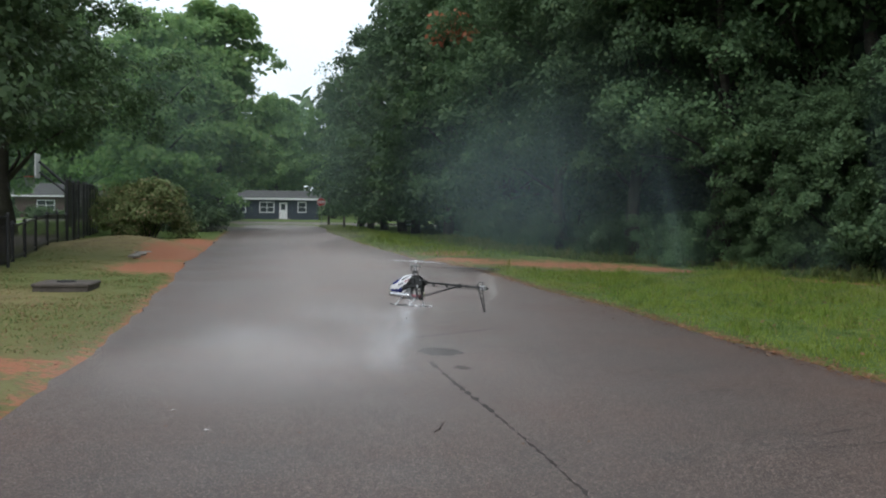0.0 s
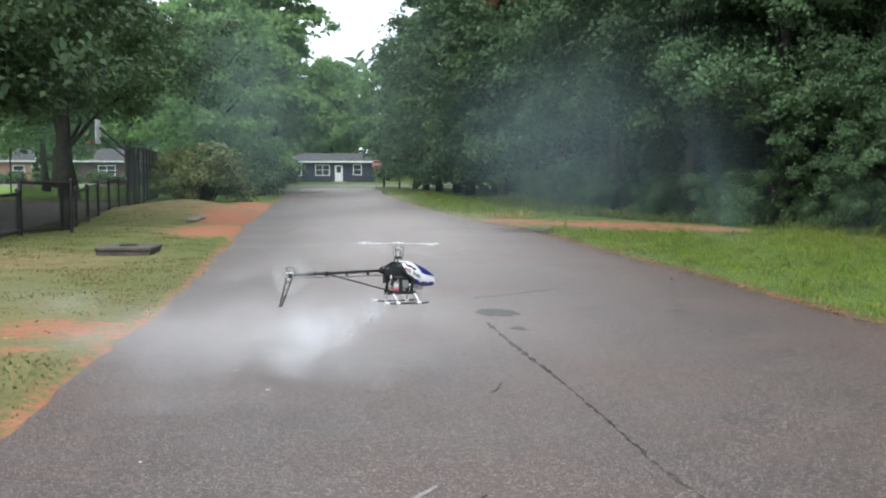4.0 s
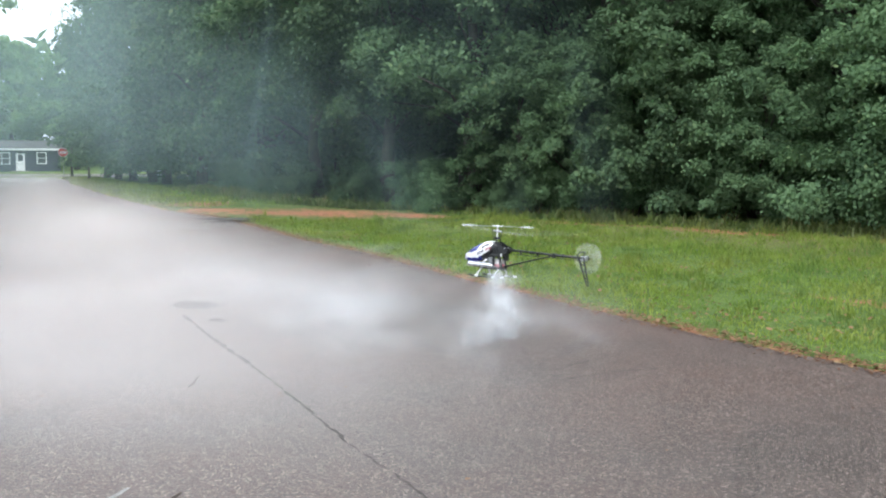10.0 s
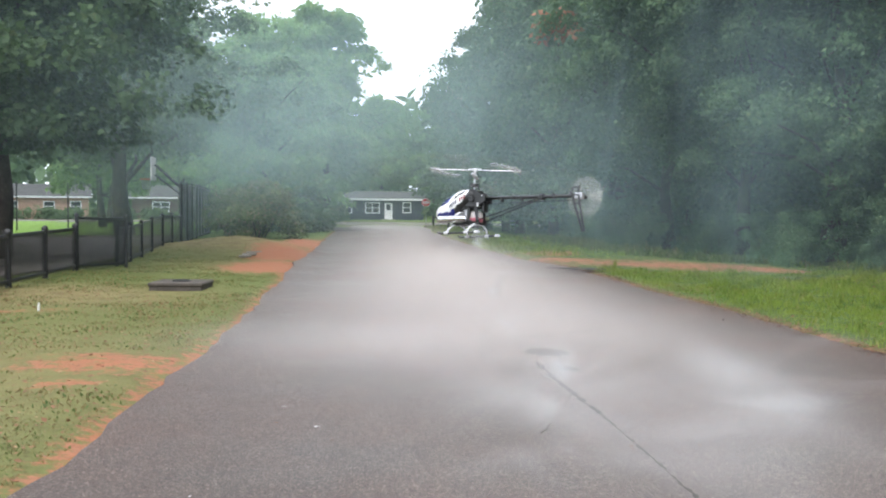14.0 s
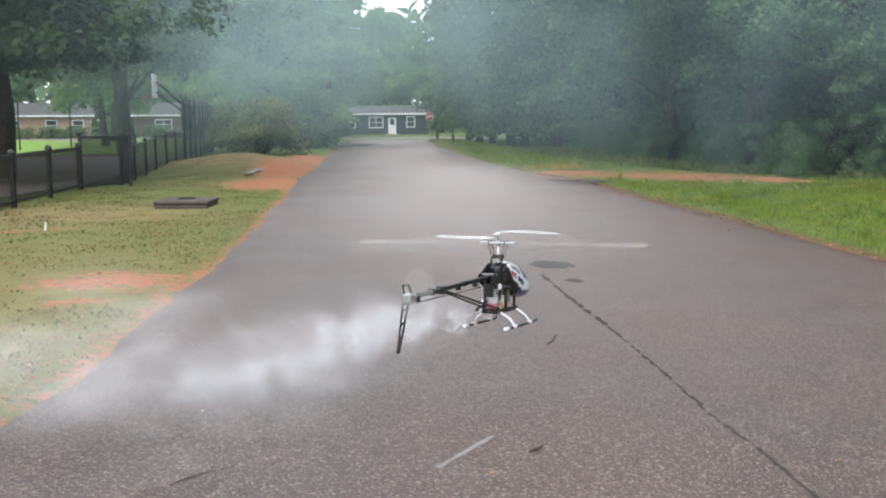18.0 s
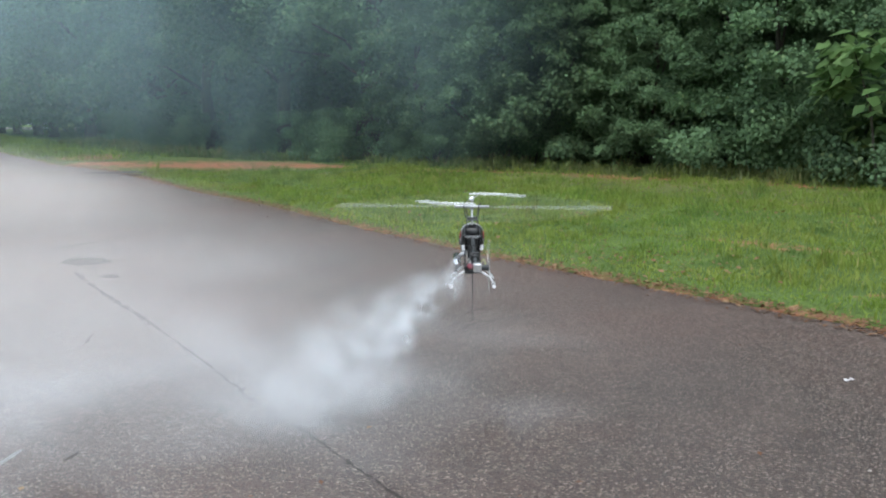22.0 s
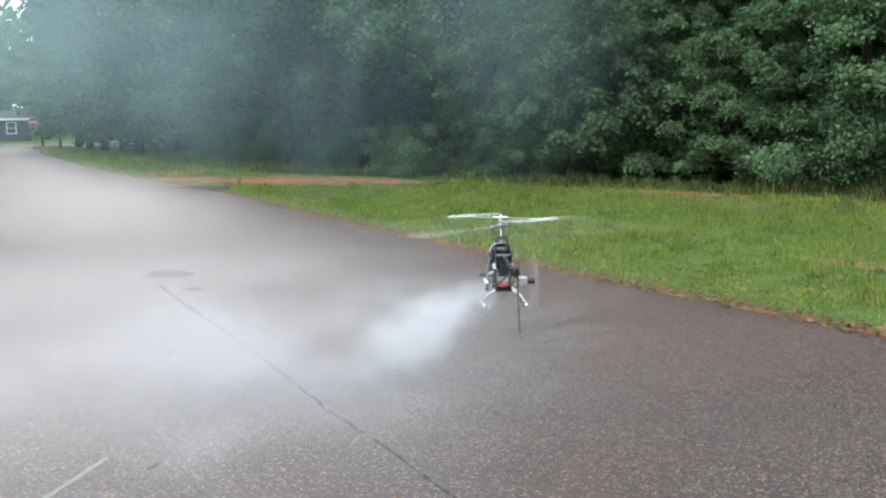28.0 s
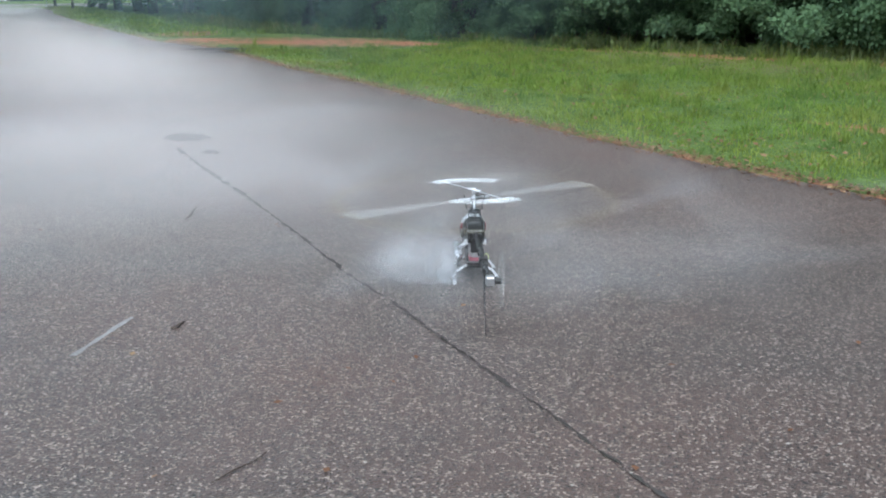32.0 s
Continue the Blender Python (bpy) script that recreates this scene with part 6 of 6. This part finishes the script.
def motions():
    walk(heli, [(r[0], heli_pose(r[0])) for r in HELI])
    spin = [(k / 10, pose(0, 0, 0.44, 0, 0, SPIN_START + 85.0 * k)) for k in range(321)]
    walk(rotor, spin)
    walk(tail_rotor, [(k / 10, pose(-0.94, -0.055, 0.244, 90, 0, 0) @ pose(0, 0, 0, 0, 0, 77.0 * k)) for k in range(321)])
    rng = np.random.default_rng(400)
    # The jet: wisps follow one another from the exhaust to the road, larger ones taking over as it widens.
    passing, tick = 0.62, 1 / FPS
    for kind, count, life, first, last in ((jet_shapes, 11, 0.3, 0.0, 0.42), (stream_shapes, 14, 0.4, 0.2, 0.82), (fan_shapes, 14, 0.5, 0.58, 1.15)):
        for n in range(count):
            ob = wisp(kind, n, "smoke_wisp", "dense white smoke streaming from the exhaust")
            rows, step = [], 0
            t = -life * n / count
            while t < 32.0:
                left = max(t - first * passing, 0)
                a, b = nozzle(left), landing(max(t + 0.3, 0))
                if (n * 0.618 + step * 0.382) % 1.0 > strength(t):
                    rows += [(t, pose(a.x, a.y, -1.2, 0, 0, 20 * n)), (t + life - tick, pose(a.x, a.y, -1.2, 0, 0, 20 * n))]
                else:
                    beat = 0.09 * math.sin(left * 9.0) + 0.05 * math.sin(left * 23.0)
                    side = (b - a).cross(Vector((0, 0, 1))).normalized() * beat
                    swirl = side + Vector((rng.normal() * 0.05, rng.normal() * 0.05, rng.normal() * 0.03))
                    spin_by = rng.uniform(-40, 40)
                    for k in range(4):
                        f = first + (last - first) * k / 3
                        p = a + (b - a) * f + swirl * min(f, 1) * 1.5
                        p.z = max(a.z + (b.z - a.z) * min(f, 1) ** 0.95 + swirl.z * f, 0.06)
                        rows.append((t + (life - tick) * k / 3, pose(p.x, p.y, p.z, 0, 0, 20 * n + spin_by * f)))
                t, step = t + life, step + 1
            key_rows(ob, rows)
    # Spreading smoke: rises where the jet meets the road, runs outwards and sinks again as it thins.
    for n in range(22):
        ob = wisp(puff_shapes, n, "smoke_puff", "thin white smoke spreading over the asphalt")
        life = 3.6
        t = -life * n / 22
        rows = []
        while t < 32.0:
            p = landing(max(t + 0.25, 0))
            if (n * 0.618 + len(rows) * 0.21) % 1.0 > ((0.75 if t < 29.4 else 0.3) if t > 27.4 else 1.2 * strength(t)):
                rows.append((t, pose(p.x, p.y, -1.5, 0, 0, 40 * n)))
                t += life
                continue
            a = rng.uniform(0, 2 * math.pi)
            out = Vector((math.cos(a), math.sin(a), 0)) * rng.uniform(0.3, 1.1) + Vector((-0.55, -0.1, 0))
            if t > 27.4:  # on the ground the wash drives it out behind and to both sides
                a = rng.uniform(0.0, 1.05) * math.pi
                out = Vector((math.cos(a) * 1.0 + 0.2, math.sin(a) * 0.75, 0))
            if 27.4 < t < 30.2:
                out = Vector((rng.uniform(0.7, 1.7), rng.uniform(-0.2, 0.25), 0))
            top = rng.uniform(0.1, 0.35)
            for f, z in ((0.0, -0.75), (0.14, 0.02), (0.4, top), (0.75, top * 0.8), (1.0, -0.75)):
                q = p + out * (1 - (1 - f) ** 2) * 1.3
                rows.append((t + f * life * 0.97, pose(q.x, q.y, z, 0, 0, 40 * n + 25 * f)))
            t += life
        key_rows(ob, rows)
    # Hanging haze: drifts slowly over the lane and before the trees; its pale sheets also lighten them.
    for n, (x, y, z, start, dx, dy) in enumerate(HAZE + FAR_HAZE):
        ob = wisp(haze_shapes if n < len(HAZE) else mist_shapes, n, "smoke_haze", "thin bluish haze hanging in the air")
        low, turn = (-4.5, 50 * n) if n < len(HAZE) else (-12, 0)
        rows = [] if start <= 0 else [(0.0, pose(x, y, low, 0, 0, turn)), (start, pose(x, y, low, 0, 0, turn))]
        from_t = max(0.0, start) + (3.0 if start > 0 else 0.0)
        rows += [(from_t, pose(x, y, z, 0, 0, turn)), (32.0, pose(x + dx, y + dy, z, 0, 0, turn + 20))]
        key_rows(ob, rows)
    # Low haze on the road: wells up out of the wash, then sinks away or is left lying.
    for n, (shapes, x, y, z, start, end) in enumerate([(low_shapes, *r) for r in LOW_BANKS] + [(bank_shapes, *r) for r in FAR_BANKS]):
        ob = wisp(shapes, n, "smoke_bank", "low white haze lying over the road")
        base = float(dip(y))
        rows = [(0.0, pose(x, y, -1.2 + base, 0, 0, n % 3 * 4)), (start, pose(x, y, -0.3 + base, 0, 0, n % 3 * 4)), (start + 1.5, pose(x, y, z + base, 0, 0, n % 3 * 4))] if start > 0 else [(0.0, pose(x, y, z + base, 0, 0, n % 3 * 4))]
        if end < 32:
            rows += [(end, pose(x - 0.3, y + 0.5, z + base, 0, 0, n % 3 * 4 + 5)), (end + 1.5, pose(x - 0.5, y + 1.0, -0.3 + base, 0, 0, n % 3 * 4 + 5)), (32.0, pose(x - 0.5, y + 1.0, -1.2 + base, 0, 0, n % 3 * 4 + 5))]
        else:
            rows.append((32.0, pose(x - 0.4, y + 0.8, z + base, 0, 0, n % 3 * 4 + 8)))
        key_rows(ob, rows)


def key_rows(ob, rows):
    """Rows in order, cut to the clip's length, no two on one frame."""
    done, seen = [], set()
    for t, m in sorted(rows, key=lambda r: r[0]):
        if -0.001 <= t <= 32.0 and frame(t) not in seen:
            seen.add(frame(t))
            done.append((t, m))
    before = [r for r in sorted(rows, key=lambda r: r[0]) if r[0] < 0]
    if frame(0.0) not in seen and before:
        (ta, ma), (tb, mb) = before[-1], done[0]
        done.insert(0, (0.0, ma.lerp(mb, (0.0 - ta) / max(tb - ta, 0.01))))
    if frame(32.0) not in seen:
        done.append((32.0, done[-1][1]))
    walk(ob, done)


SPIN_START = 10.0
HAZE = [  # x, y, height, when it rises, drift
    (4.0, 26, 1.6, 0, -2, 2), (2.0, 31, 2.4, 0, -3, 0), (6.0, 25, 1.4, 0, -3, 0),
    (-8.0, 30, 2.2, 1, 0, 3), (-10.0, 40, 3.4, 8, 1, 2), (-13.0, 44, 4.0, 9, 2, 0), (-3.0, 40, 3.4, 6, 0, 3), (-7.5, 46, 4.2, 7, 1, 0), (-9.0, 52, 6.0, 8, 1, 0), (-13.0, 50, 6.5, 9, 1, 0),
    (-4.0, 46, 6.0, 10, 1, 0), (0.0, 35, 4.0, 12, 0, 2), (1.5, 25, 2.0, 17, 0, 2), (0.0, 24, 2.2, 18, 0, 3), (-2.0, 32, 4.0, 18, 0, 2), (2.5, 27, 3.4, 18, -1, 2),
    (3.5, 21, 3.0, 11, 0, 1), (5.5, 24, 4.6, 11.5, -0.5, 1), (4.5, 26, 6.6, 12, -0.5, 1), (6.2, 23, 2.6, 12, -1, 1), (7.4, 26, 5.2, 11, -1.5, 1), (3.0, 25, 4.8, 13, 0, 1),
    (-9.0, 22, 3.0, 10.5, 0, 1), (-11.0, 23, 5.0, 10.5, 0, 1), (-8.0, 24, 5.2, 11, 0, 1), (-6.0, 30, 5.0, 10, 0, 1), (-7.0, 36, 7.0, 9, 0, 1), (-10.0, 45, 9.0, 9, 0, 1), (-2.0, 42, 9.0, 9, 0, 1),
    (-6.0, 34, 5.0, 7, 0, 1), (-1.0, 30, 4.5, 7, 0, 1), (1.5, 26, 3.5, 7.5, 0, 1)]
FAR_HAZE = [(-14.0, 56, 5.0, 0, 1, 0), (-5.0, 58, 4.5, 0, 1, 0), (-22.0, 57, 5.0, 0, 1, 0), (-10.0, 56, 8.0, 6, 1, 0), (-17.0, 57, 9.0, 6.5, 1, 0), (-3.0, 55, 6.0, 7, 1, 0), (-12.0, 43, 5.0, 6.5, 0, 1), (-6.0, 44, 5.0, 6.5, 0, 1), (-17.0, 42, 7.0, 7, 0, 1), (0.0, 40, 6.0, 7, 0, 1)]
LOW_BANKS = [  # x, y, height, from, to
    (-1.5, 9.2, 0.2, 0, 7.5), (-1.0, 8.0, 0.18, 4, 9.5), (-1.6, 10.5, 0.22, 5, 13.5), (-1.9, 9.0, 0.2, 7, 13), (0.0, 12.0, 0.25, 7.5, 13.5), (0.8, 9.6, 0.2, 9.5, 13), (-0.6, 7.6, 0.18, 9, 12.5),
    (-0.5, 7.0, 0.18, 18.5, 33), (0.2, 8.0, 0.2, 19.5, 33), (-1.2, 9.5, 0.2, 19.5, 33), (0.5, 10.6, 0.22, 20, 33), (-1.4, 6.6, 0.17, 20.5, 29.5), (-0.9, 5.4, 0.16, 21.5, 29.3)]
FAR_BANKS = [
    (-1.4, 17, 0.3, 0, 33), (-2.8, 25, 0.35, 0, 33), (-5.0, 36, 0.4, 0, 33), (-8.2, 52, 0.5, 0, 33),
    (-1.0, 15, 0.3, 6, 14.2), (-2.2, 22, 0.3, 6, 14.4), (-4.0, 32, 0.4, 6, 14.6), (-6.8, 46, 0.5, 7, 14.8),
    (-0.8, 15, 0.3, 18.5, 33), (-2.2, 22, 0.3, 19, 33), (-4.2, 32, 0.4, 19, 33), (-7.0, 46, 0.5, 19.5, 33)]
motions()
